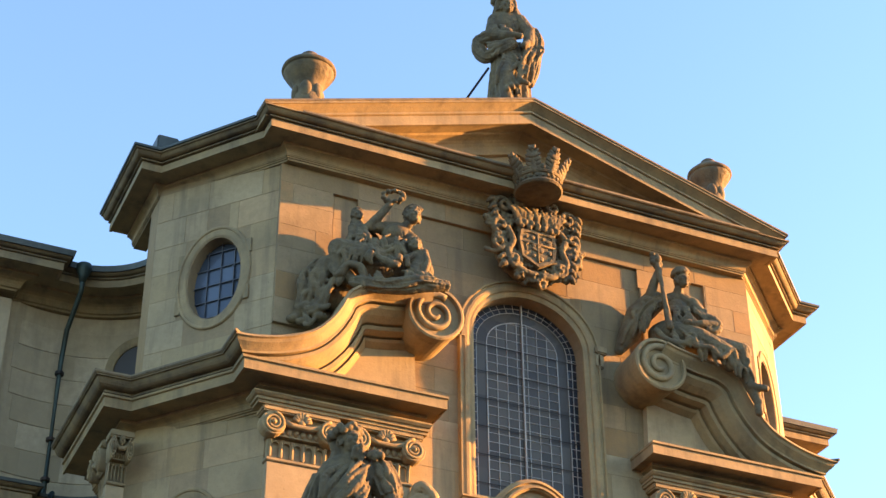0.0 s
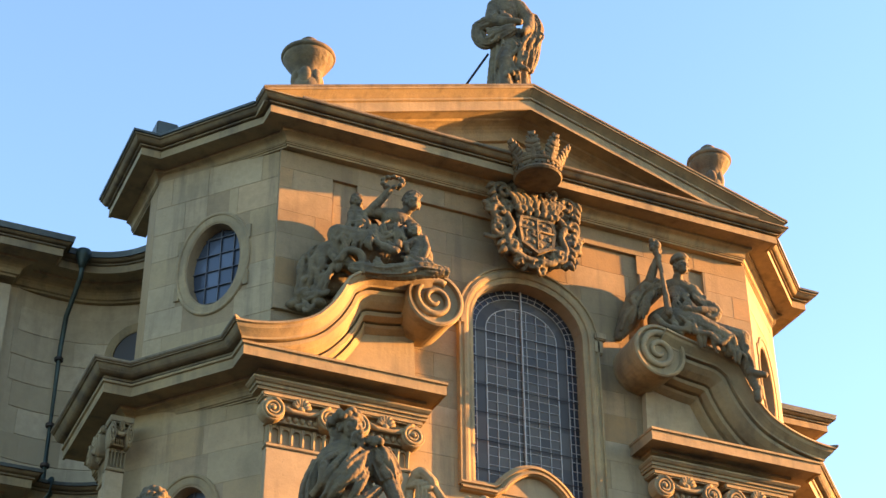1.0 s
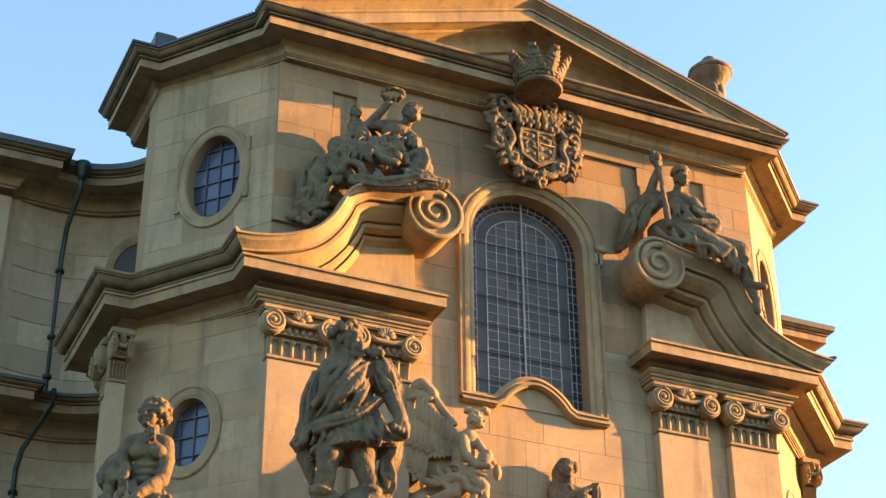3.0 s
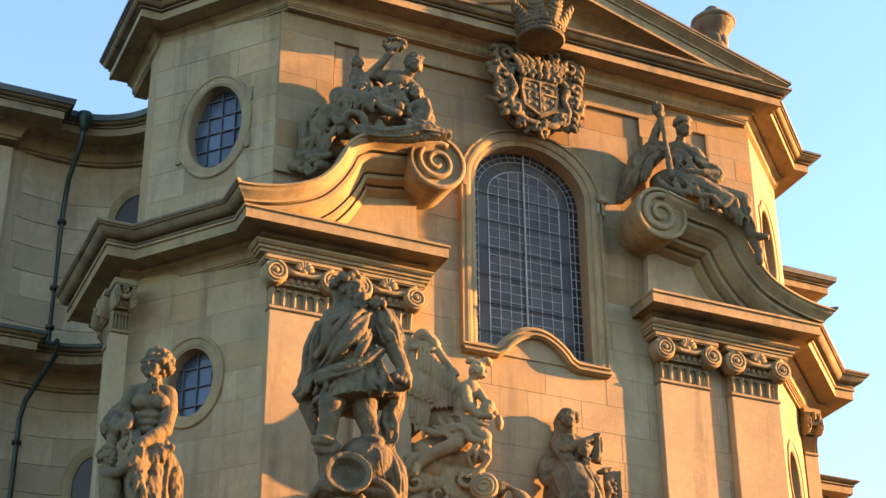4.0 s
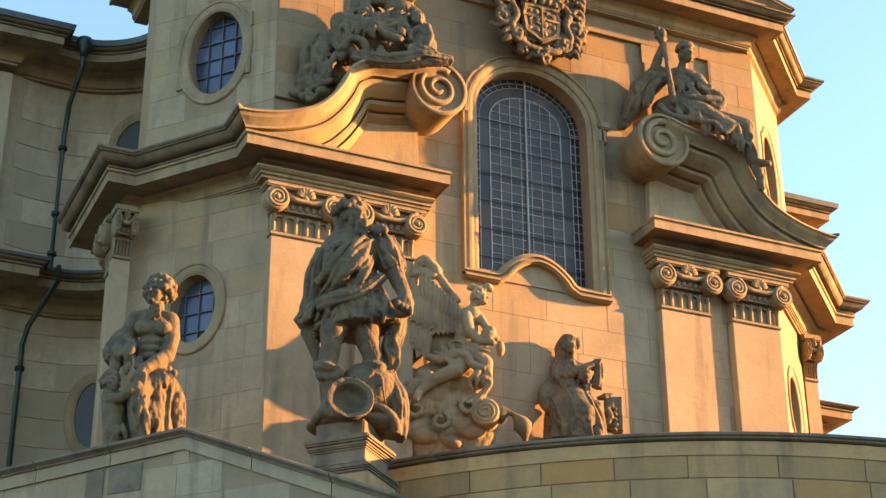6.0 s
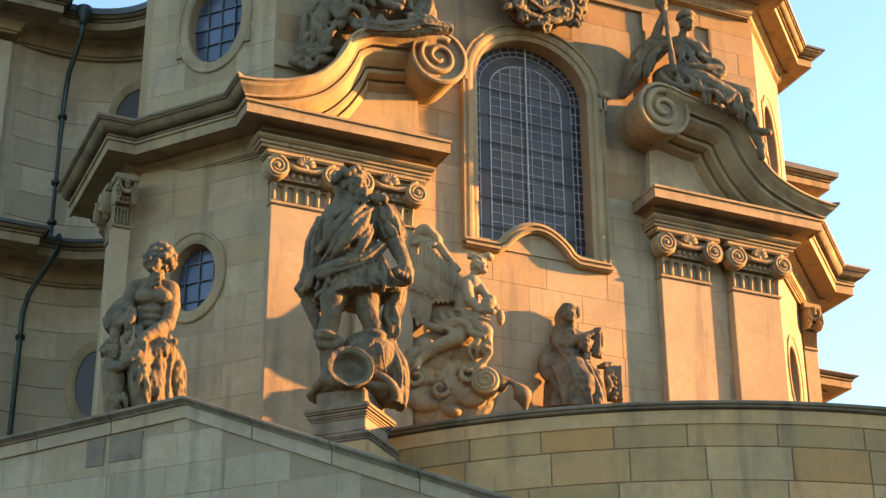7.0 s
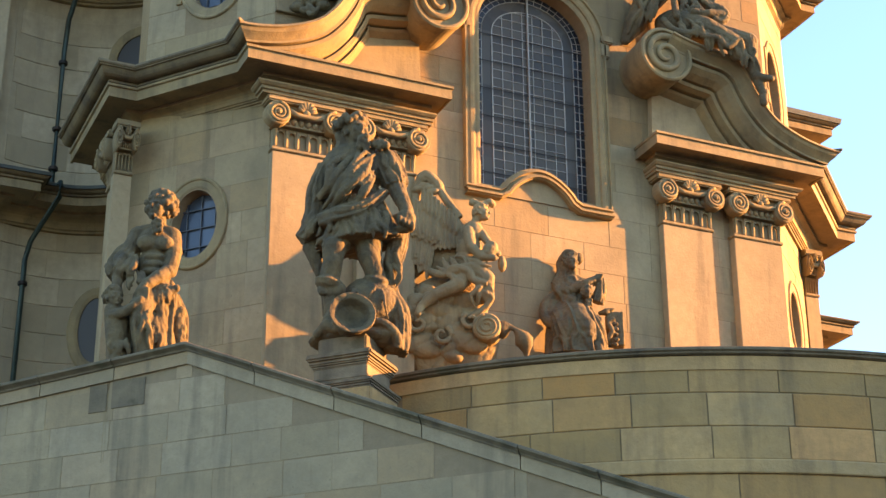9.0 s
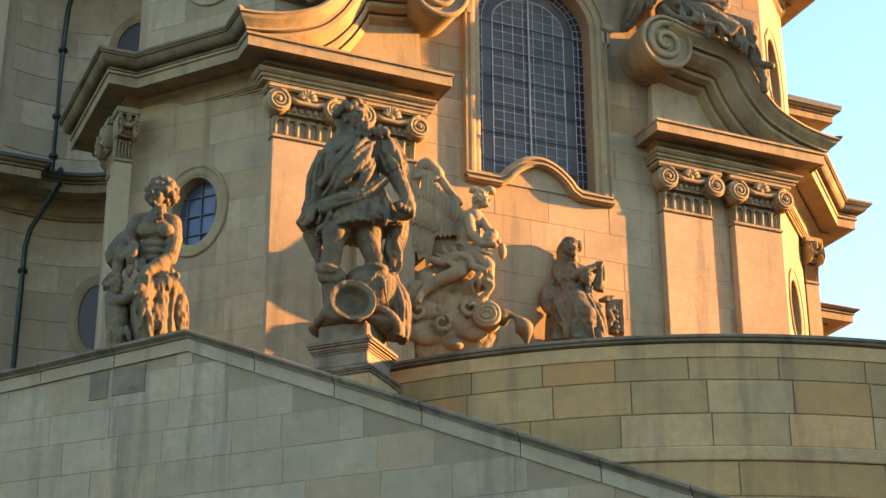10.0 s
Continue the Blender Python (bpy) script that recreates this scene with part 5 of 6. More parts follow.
# raised arm and wreath
limb(bm, [(0.22, -0.04, 1.37), (0.00, -0.12, 1.34), (0.15, -0.16, 1.51), (0.30, -0.18, 1.70)], [0.095, 0.08, 0.065, 0.05])
for k in range(18):
    a = 2 * math.pi * k / 18
    blob(bm, (Vector((0.35, -0.18, 1.83)) + Vector((0.15 * math.cos(a), 0.04 * math.sin(3 * k), 0.10 * math.sin(a) + 0.02 * (k % 2)))), (0.04, 0.04, 0.035))
limb(bm, [(0.61, -0.04, 1.14), (0.76, -0.10, 0.88), (0.60, -0.26, 0.66)], [0.09, 0.075, 0.06])
folds(bm, [(0.26, -0.18, 1.25), (0.59, -0.18, 1.07)], [(0.17, -0.26, 0.70), (0.57, -0.28, 0.61)], 7, 0.028, 0.0, 0.04, 304)
folds(bm, [(0.16, -0.20, 1.02), (0.20, -0.28, 0.69)], [(0.46, -0.22, 1.00), (0.60, -0.28, 0.68)], 4, 0.030, 0.10, 0.05, 306)
# thighs under cloth, one knee high; a loop of mantle over them
limb(bm, [(0.26, -0.05, 0.76), (-0.07, -0.24, 0.75), (-0.43, -0.24, 0.88), (-0.39, -0.22, 0.53), (-0.22, -0.24, 0.34)], [0.22, 0.19, 0.16, 0.13, 0.09])
limb(bm, [(0.19, 0.00, 0.63), (-0.17, -0.12, 0.64), (-0.57, -0.12, 0.64), (-0.76, -0.08, 0.35), (-0.94, -0.06, -0.02)], [0.22, 0.20, 0.18, 0.16, 0.11])
folds(bm, [(-0.47, -0.28, 1.05), (0.04, -0.36, 0.91)], [(-0.49, -0.30, 0.56), (0.08, -0.38, 0.47)], 8, 0.034, 0.04, 0.07, 301)
folds(bm, [(-0.30, -0.36, 0.92), (-0.07, -0.34, 1.01)], [(-0.42, -0.32, 0.39), (-0.15, -0.32, 0.31)], 5, 0.032, 0.0, 0.08, 313)
tube(bm, smooth_line([(-0.54, -0.24, 0.60), (-0.41, -0.34, 0.38), (-0.28, -0.38, 0.51), (-0.10, -0.38, 0.47), (-0.05, -0.36, 0.32)], 5), 0.06, 10)
tube(bm, smooth_line([(0.10, -0.24, 1.03), (0.12, -0.36, 0.71), (0.24, -0.42, 0.56), (0.41, -0.42, 0.48), (0.44, -0.38, 0.66)], 5), [0.05] * 10 + [0.065] * 11, 10)
# cloth falling off the cornice in deep crossing folds
limb(bm, [(-0.01, 0.10, 0.82), (-0.35, 0.08, 0.81), (-0.61, 0.06, 0.60), (-0.76, 0.05, 0.28), (-0.92, 0.04, -0.04)], [0.28, 0.28, 0.25, 0.21, 0.14])
folds(bm, [(-0.74, -0.10, 0.81), (-0.30, -0.22, 0.73)], [(-0.88, -0.16, 0.22), (-0.35, -0.28, 0.22)], 6, 0.045, 0.06, 0.06, 315)
folds(bm, [(-0.80, -0.12, 0.72), (-0.39, -0.26, 0.55)], [(-1.10, -0.08, -0.15), (-0.69, -0.20, -0.34)], 9, 0.045, -0.04, 0.07, 302)
folds(bm, [(-0.83, -0.14, 0.59), (-0.88, -0.12, 0.17)], [(-0.39, -0.26, 0.39), (-0.51, -0.24, -0.06)], 5, 0.045, 0.14, 0.05, 307)
folds(bm, [(-0.98, -0.10, 0.07), (-1.00, -0.10, -0.20)], [(-0.57, -0.22, 0.03), (-0.72, -0.20, -0.37)], 4, 0.042, 0.12, 0.05, 308)
limb(bm, [(-0.73, 0.00, 0.25), (-0.91, 0.00, -0.06), (-1.07, -0.04, -0.18)], [0.16, 0.13, 0.08])
for p, r in (((-1.05, -0.08, -0.20), 0.09), ((-0.91, -0.12, -0.27), 0.08), ((-0.68, -0.16, -0.22), 0.09), ((-0.87, -0.14, -0.03), 0.09)):
    blob(bm, p, (r * 1.2, r, r * 0.8))
for p, r in (((0.46, 0.08, 0.88), (0.30, 0.14, 0.30)), ((-0.50, 0.10, 0.27), (0.26, 0.16, 0.22)), ((-0.09, 0.10, 1.14), (0.26, 0.14, 0.30)), ((0.72, 0.06, 0.67), (0.22, 0.14, 0.20))):
    blob(bm, p, r)
# companion behind her knees
head(bm, (-0.18, -0.12, 1.55), 0.10, 0.5, 0.3, rnd)
limb(bm, [(-0.19, -0.06, 1.44), (-0.17, -0.08, 1.22), (-0.24, -0.10, 1.01)], [0.10, 0.13, 0.15])
limb(bm, [(-0.10, -0.14, 1.32), (-0.00, -0.26, 1.06), (0.07, -0.30, 0.83)], [0.055, 0.05, 0.04])
limb(bm, [(-0.25, -0.14, 1.32), (-0.26, -0.22, 1.09), (-0.07, -0.30, 1.07)], [0.06, 0.05, 0.04])
folds(bm, [(-0.27, -0.16, 1.33), (-0.10, -0.18, 1.32)], [(-0.33, -0.30, 0.84), (0.00, -0.34, 0.77)], 6, 0.026, 0.04, 0.05, 310)
# companion leaning at her other side, back turned
head(bm, (0.68, -0.24, 0.93), 0.10, 0.4, 0.4, rnd)
limb(bm, [(0.73, -0.20, 0.83), (0.75, -0.22, 0.64), (0.66, -0.26, 0.42)], [0.09, 0.11, 0.12])
limb(bm, [(0.81, -0.26, 0.79), (0.86, -0.30, 0.59), (0.81, -0.32, 0.40)], [0.055, 0.048, 0.04])
limb(bm, [(0.66, -0.28, 0.74), (0.55, -0.34, 0.64), (0.58, -0.36, 0.51)], [0.05, 0.045, 0.04])
limb(bm, [(0.63, -0.28, 0.37), (0.76, -0.34, 0.27), (0.90, -0.34, 0.25)], [0.09, 0.07, 0.05])
# the cloth rolled along the scroll
cloth(bm, [(-0.23, -0.30, 0.29, 0.07, 0.07), (-0.05, -0.36, 0.21, 0.10, 0.10), (0.21, -0.38, 0.15, 0.10, 0.10), (0.50, -0.38, 0.15, 0.11, 0.10), (0.80, -0.34, 0.21, 0.11, 0.10), (1.16, -0.24, 0.22, 0.06, 0.06)], 5, 0.30, 2.5, 36)
folds(bm, [(0.47, -0.34, 0.45), (0.67, -0.36, 0.47)], [(0.60, -0.42, 0.13), (1.12, -0.30, 0.20)], 5, 0.036, 0.04, 0.05, 303)
folds(bm, [(-0.09, -0.36, 0.36), (0.18, -0.38, 0.43)], [(-0.05, -0.42, 0.09), (0.47, -0.44, 0.06)], 6, 0.034, 0.05, 0.05, 314)
carve("statue", bm, at(-2.80, -0.46, 14.48), "weathered stone reclining figure with raised arm, small companions and cloth", group="reclining figures on the scrolls", crease=0.008)

# reclining figure with a torch on the other scroll
bm = bmesh.new()
blob(bm, (-0.07, 0.06, 0.25), (0.42, 0.20, 0.26))
blob(bm, (0.00, 0.00, 0.59), (0.20, 0.17, 0.27))
limb(bm, [(-0.19, 0.00, 0.82), (0.03, 0.00, 0.88), (0.26, 0.00, 0.75)], [0.11, 0.12, 0.11])
for p in ((-0.08, -0.13, 0.57), (0.11, -0.13, 0.57)):
    blob(bm, p, (0.085, 0.07, 0.08))
limb(bm, [(0.02, -0.03, 0.88), (0.04, -0.08, 0.98)], [0.085, 0.075])
head(bm, (0.10, -0.14, 1.11), 0.13, 0.45, 0.15, rnd)
lathe(bm, [(0.15, 0.0), (0.165, 0.03), (0.13, 0.10), (0.06, 0.15), (0.01, 0.16)], Matrix.Translation((0.09, -0.11, 1.23)) @ pose(0, 0, 0, 10, -10, 0), 18)
# raised arm with a long torch
limb(bm, [(-0.19, -0.02, 0.83), (-0.41, -0.10, 0.88), (-0.35, -0.16, 1.08), (-0.26, -0.20, 1.28)], [0.105, 0.085, 0.07, 0.055])
limb(bm, [(-0.29, -0.22, 1.44), (-0.24, -0.26, 0.97), (-0.19, -0.34, 0.16)], [0.05, 0.035, 0.06])
for k in range(9):
    blob(bm, (Vector((-0.29, -0.22, 1.44)) + Vector((0.06 * math.sin(2.2 * k), 0.03 * math.cos(k), 0.025 * k - 0.08))), 0.05)
cloth(bm, [(-0.25, -0.04, 0.84, 0.12, 0.12), (-0.44, -0.06, 0.72, 0.14, 0.13), (-0.55, -0.04, 0.61, 0.10, 0.10)], 5, 0.24, 1.0, 44)
# the other arm bent across the lap under a wide rolled sleeve
limb(bm, [(0.26, -0.02, 0.74), (0.37, -0.10, 0.48), (0.53, -0.14, 0.29), (0.32, -0.24, 0.26), (0.08, -0.30, 0.26)], [0.11, 0.10, 0.085, 0.065, 0.05])
tube(bm, smooth_line([(0.30, -0.18, 0.44), (0.52, -0.16, 0.40), (0.61, -0.14, 0.27), (0.51, -0.16, 0.16), (0.39, -0.20, 0.20)], 5), 0.06, 10)
folds(bm, [(0.19, -0.12, 0.72), (0.33, -0.08, 0.62)], [(0.36, -0.22, 0.29), (0.57, -0.16, 0.28)], 5, 0.030, 0.0, 0.05, 417)
folds(bm, [(-0.17, -0.16, 0.70), (0.18, -0.17, 0.65)], [(-0.15, -0.24, 0.16), (0.13, -0.26, 0.14)], 7, 0.026, 0.0, 0.03, 414)
# mantle hanging behind the raised arm
limb(bm, [(-0.38, 0.04, 0.82), (-0.62, 0.04, 0.58), (-0.78, 0.05, 0.25), (-0.94, 0.05, -0.03)], [0.19, 0.20, 0.17, 0.08])
folds(bm, [(-0.57, -0.08, 0.84), (-0.30, -0.12, 0.73)], [(-0.95, -0.06, -0.05), (-0.56, -0.16, 0.13)], 8, 0.038, -0.05, 0.07, 411)
# lap, thighs and the cloth rolled over the scroll
limb(bm, [(-0.09, -0.08, 0.17), (0.26, -0.22, 0.00), (0.66, -0.20, -0.23), (0.70, -0.16, -0.44)], [0.22, 0.18, 0.14, 0.10])
limb(bm, [(0.09, 0.00, 0.14), (0.56, -0.04, -0.05), (0.91, -0.10, -0.17), (0.93, -0.10, -0.49), (1.00, -0.12, -0.78), (1.20, -0.20, -0.86)], [0.22, 0.19, 0.15, 0.11, 0.075, 0.05])
limb(bm, [(0.88, -0.04, -0.30), (1.01, -0.06, -0.75), (1.08, -0.10, -1.04), (1.07, -0.14, -1.24)], [0.13, 0.10, 0.075, 0.06])
tube(bm, smooth_line([(-0.39, -0.24, 0.16), (-0.28, -0.34, -0.06), (-0.08, -0.38, -0.17), (0.06, -0.38, -0.13), (0.11, -0.34, 0.06)], 5), 0.055, 10)
tube(bm, smooth_line([(0.07, -0.34, -0.02), (0.19, -0.38, -0.21), (0.40, -0.36, -0.24), (0.56, -0.32, -0.38), (0.75, -0.28, -0.23), (0.79, -0.22, -0.48)], 5), 0.05, 10)
folds(bm, [(-0.35, -0.26, 0.19), (0.09, -0.32, 0.15)], [(0.01, -0.36, -0.32), (0.33, -0.38, -0.21)], 7, 0.034, 0.08, 0.06, 412)
folds(bm, [(0.18, -0.34, -0.03), (0.59, -0.28, -0.11)], [(0.21, -0.30, -0.44), (0.76, -0.20, -0.59)], 7, 0.034, -0.03, 0.06, 413)
folds(bm, [(0.76, -0.22, -0.20), (0.97, -0.20, -0.23)], [(0.78, -0.18, -0.77), (1.06, -0.16, -0.80)], 5, 0.028, 0.0, 0.05, 418)
carve("statue", bm, at(2.40, -0.50, 15.06), "weathered stone reclining figure holding up a torch", group="reclining figures on the scrolls", crease=0.007)

# winged figure on clouds beside the window apron
bm = bmesh.new()
blob(bm, (-0.07, 0.16, 0.16), (0.66, 0.20, 0.56))
blob(bm, (-0.10, 0.14, 0.71), (0.56, 0.18, 0.46))
blob(bm, (-0.10, 0.16, 1.58), (0.44, 0.12, 0.50))
for k in range(46):                                                   # low swelling cloud heads, some rolled into curls
    t = rnd.random()
    c = Vector((-0.14, -0.04, 0.43)) + Vector((rnd.uniform(-0.55, 0.52), 0.04 * rnd.random(), rnd.uniform(-0.50, 0.42)))
    r = rnd.uniform(0.09, 0.18)
    blob(bm, c, (r * 1.3, 0.11, r * 0.75), (0, rnd.uniform(-50, 50), 0))
for p, r0, way in (((-0.49, -0.15, 0.34), 0.13, 1), ((-0.18, -0.15, 0.18), 0.14, -1), ((0.21, -0.16, 0.38), 0.12, 1), ((-0.34, -0.14, 0.73), 0.11, -1)):
    pts = spiral(p[0], p[2], 0, r0, 0.03, 1.1, way, 120, 14)
    tube(bm, [(x, p[1] - 0.004 * i, z) for i, (x, y, z) in enumerate(pts)], [0.045 - 0.0015 * i for i in range(len(pts))], 8)
# seated body leaning forward, profile to the side
blob(bm, (0.20, 0.00, 1.47), (0.18, 0.17, 0.22), (0, -6, 0))
blob(bm, (0.25, -0.02, 1.72), (0.16, 0.15, 0.17))
limb(bm, [(0.27, -0.02, 1.81), (0.31, -0.05, 1.91)], [0.075, 0.068])
head(bm, (0.37, -0.08, 1.99), 0.115, 1.3, 0.3, rnd)
for k in range(12):
    a = math.pi * k / 11
    blob(bm, (Vector((0.37, -0.06, 2.14)) + Vector((0.13 * math.cos(a), -0.02, 0.03 * math.sin(3 * a)))), (0.045, 0.05, 0.04))
blob(bm, (0.52, -0.06, 2.14), (0.05, 0.05, 0.06))
limb(bm, [(0.19, -0.12, 1.70), (0.23, -0.22, 1.42), (0.36, -0.26, 1.27), (0.53, -0.28, 1.24)], [0.085, 0.07, 0.058, 0.045])
limb(bm, [(0.37, -0.06, 1.70), (0.48, -0.14, 1.49), (0.58, -0.22, 1.33)], [0.065, 0.055, 0.045])
lathe(bm, [(0.03, -0.14), (0.09, -0.09), (0.105, 0.0), (0.08, 0.09), (0.03, 0.12)], Matrix.Translation((0.48, -0.24, 1.38)) @ pose(0, 0, 0, 0, 25, 0), 14)
blob(bm, (0.64, -0.16, 1.20), (0.06, 0.08, 0.12))
# lap and mantle in long bent folds, bare leg stretched to the side
limb(bm, [(0.14, 0.00, 1.29), (0.30, -0.16, 1.10), (0.43, -0.20, 0.97), (0.43, -0.14, 0.72)], [0.17, 0.14, 0.11, 0.09])
limb(bm, [(0.22, -0.04, 1.19), (0.06, -0.22, 0.88), (-0.26, -0.22, 0.74), (-0.45, -0.20, 0.58), (-0.49, -0.24, 0.46)], [0.15, 0.105, 0.085, 0.06, 0.05])
folds(bm, [(-0.32, -0.02, 1.25), (-0.10, -0.06, 1.40)], [(0.06, -0.26, 0.89), (0.45, -0.28, 1.09)], 7, 0.034, 0.06, 0.08, 56)
folds(bm, [(-0.18, -0.08, 1.31), (0.14, -0.18, 1.30)], [(0.25, -0.30, 0.93), (0.55, -0.26, 1.14)], 5, 0.032, 0.05, 0.06, 58)
tube(bm, smooth_line([(-0.34, -0.06, 1.14), (-0.14, -0.16, 1.04), (-0.02, -0.22, 1.12), (0.18, -0.28, 1.05), (0.25, -0.28, 0.92), (0.43, -0.26, 0.88)], 5), 0.05, 10)
folds(bm, [(0.29, -0.26, 0.97), (0.53, -0.20, 0.99)], [(0.25, -0.16, 0.50), (0.51, -0.14, 0.68)], 6, 0.032, 0.0, 0.05, 57)
tube(bm, smooth_line([(0.47, -0.20, 0.91), (0.41, -0.22, 0.77), (0.49, -0.18, 0.70), (0.37, -0.14, 0.55), (0.21, -0.12, 0.44)], 5), 0.045, 10)
# wings: rolled upper edges, long quills hanging on one side, shorter ones fanned on the other
tube(bm, smooth_line([(-0.54, 0.00, 2.13), (-0.52, -0.02, 2.41), (-0.40, -0.04, 2.58), (-0.26, -0.04, 2.47), (-0.13, -0.04, 2.25), (0.07, -0.04, 1.93)], 5), [0.07] * 8 + [0.085] * 10 + [0.06] * 8, 10)
for k in range(4):
    blob(bm, (Vector((-0.50, -0.08, 2.36)) + Vector((0.07 * k, 0, 0.05 * math.sin(1.4 * k)))), (0.09, 0.05, 0.045), (0, -15, 0))


def quill(a, b, w):
    """One feather: a flat blade with a raised shaft from root to rounded tip."""
    a, b = Vector(a), Vector(b)
    d = b - a
    ang = math.degrees(math.atan2(d.x, d.z))
    blob(bm, tuple(a.lerp(b, 0.55)), (w, 0.030, d.length * 0.50), (0, ang, 0))
    tube(bm, [tuple(a + Vector((0, -0.028, 0))), tuple(a.lerp(b, 0.92) + Vector((0, -0.034, 0)))], [0.016, 0.008], 6)


for k in range(7):                                                    # primaries
    t = k / 6
    quill(Vector((-0.55, 0.02, 2.14)).lerp(Vector((-0.26, -0.02, 1.99)), t), Vector((-0.59, 0.02, 1.26)).lerp(Vector((-0.38, -0.02, 1.07)), t) + Vector((0, -0.012 * (k % 2), 0.05 * (k % 3))), 0.055)
for k in range(8):                                                    # coverts over them
    t = k / 7
    quill(Vector((-0.56, -0.05, 2.24)).lerp(Vector((-0.20, -0.07, 2.05)), t), Vector((-0.57, -0.05, 1.67)).lerp(Vector((-0.26, -0.08, 1.52)), t) + Vector((0, -0.010 * (k % 2), 0.03 * (k % 2))), 0.050)
for k in range(8):                                                    # the fanned side
    t = k / 7
    quill(Vector((-0.26, -0.04, 2.25)).lerp(Vector((0.07, -0.06, 1.90)), t), Vector((-0.32, -0.03, 1.50)).lerp(Vector((0.12, -0.06, 1.53)), t) + Vector((0, -0.012 * (k % 2), -0.04 * math.sin(math.pi * t))), 0.052)
for k in range(9):
    t = k / 8
    quill(Vector((-0.42, -0.08, 2.43)).lerp(Vector((0.03, -0.10, 1.91)), t), Vector((-0.42, -0.09, 2.00)).lerp(Vector((0.02, -0.10, 1.67)), t), 0.042)
carve("statue", bm, at(-1.505, -0.37, 9.383), "carved stone winged figure sitting on clouds against the wall", group="statues before the front", mat=TRIM, crease=0.004)

# small seated figure
bm = bmesh.new()
blob(bm, (-0.12, 0.02, 0.70), (0.20, 0.16, 0.28))
limb(bm, [(-0.26, 0.00, 0.85), (-0.10, 0.00, 0.93), (0.05, 0.00, 0.86)], [0.10, 0.11, 0.095])
cloth(bm, [(-0.12, 0.00, 0.95, 0.14, 0.12), (-0.12, 0.00, 0.75, 0.20, 0.16), (-0.12, -0.04, 0.48, 0.23, 0.20)], 8, 0.16, 0.8, 61)
limb(bm, [(-0.09, -0.02, 0.97), (-0.09, -0.06, 1.05)], [0.075, 0.07])
head(bm, (-0.10, -0.10, 1.15), 0.115, 0.5, 0.1, rnd)
cloth(bm, [(-0.12, 0.02, 1.34, 0.08, 0.07), (-0.15, 0.02, 1.20, 0.135, 0.11), (-0.16, 0.04, 1.05, 0.13, 0.12), (-0.18, 0.05, 0.88, 0.18, 0.14)], 6, 0.14, 0.8, 62)
blob(bm, (0.02, -0.02, 1.24), (0.06, 0.07, 0.09))
tube(bm, smooth_line([(-0.23, -0.10, 1.19), (-0.18, -0.13, 1.29), (-0.09, -0.14, 1.30), (-0.01, -0.12, 1.25)], 4), 0.03, 8)
# sleeve and hand over the lap, the other arm raised with hanging cloth
limb(bm, [(-0.27, 0.00, 0.84), (-0.23, -0.12, 0.61), (-0.09, -0.24, 0.53)], [0.10, 0.085, 0.06])
folds(bm, [(-0.31, -0.08, 0.83), (-0.19, -0.12, 0.83)], [(-0.27, -0.18, 0.55), (-0.10, -0.24, 0.63)], 5, 0.030, 0.02, 0.06, 66)
limb(bm, [(0.04, -0.02, 0.84), (-0.08, -0.20, 0.71), (0.06, -0.26, 0.76), (0.24, -0.24, 0.85)], [0.09, 0.07, 0.06, 0.05])
cloth(bm, [(0.17, -0.18, 0.82, 0.06, 0.06), (0.29, -0.20, 0.85, 0.05, 0.05), (0.29, -0.18, 0.70, 0.07, 0.06), (0.23, -0.16, 0.52, 0.09, 0.08)], 5, 0.28, 0.9, 67)
for k in range(3):
    limb(bm, [tuple(Vector((0.24, -0.25, 0.84)) + Vector((0.02 * k, 0, 0))), tuple(Vector((0.24, -0.27, 0.89)) + Vector((0.035 * k, 0, 0)))], [0.025, 0.018])
# a small bearded mask held at the breast
head(bm, (0.09, -0.28, 0.62), 0.085, 0.3, 0.5, rnd)
for k in range(7):
    blob(bm, (Vector((0.11, -0.30, 0.53)) + Vector((0.03 * math.sin(2 * k), 0, -0.02 * k))), 0.032)
# mantle looped round the arm and over the knees
tube(bm, smooth_line([(-0.32, -0.06, 0.67), (-0.45, -0.10, 0.55), (-0.49, -0.16, 0.36), (-0.41, -0.26, 0.19), (-0.23, -0.36, 0.20), (-0.05, -0.40, 0.27)], 5), 0.075, 10)
tube(bm, smooth_line([(-0.36, -0.12, 0.56), (-0.41, -0.18, 0.40), (-0.35, -0.28, 0.25), (-0.17, -0.36, 0.28)], 5), 0.05, 10)
cloth(bm, [(-0.13, -0.10, 0.40, 0.28, 0.18), (-0.10, -0.36, 0.14, 0.30, 0.20), (-0.06, -0.34, -0.04, 0.34, 0.22), (-0.06, -0.30, -0.27, 0.36, 0.24)], 9, 0.16, 1.0, 64)
limb(bm, [(-0.23, -0.10, 0.38), (-0.13, -0.40, 0.14), (0.06, -0.48, 0.04), (0.08, -0.44, -0.08)], [0.17, 0.17, 0.12, 0.11])
limb(bm, [(-0.34, -0.05, 0.26), (-0.36, -0.10, 0.07), (-0.38, -0.10, -0.20)], [0.12, 0.13, 0.13])
folds(bm, [(-0.31, -0.38, 0.13), (0.09, -0.50, 0.13)], [(-0.27, -0.46, -0.17), (0.06, -0.46, -0.17)], 6, 0.034, 0.10, 0.07, 68)
folds(bm, [(-0.02, -0.42, 0.25), (0.19, -0.30, 0.32)], [(0.11, -0.44, -0.16), (0.33, -0.30, -0.11)], 5, 0.040, 0.0, 0.06, 69)
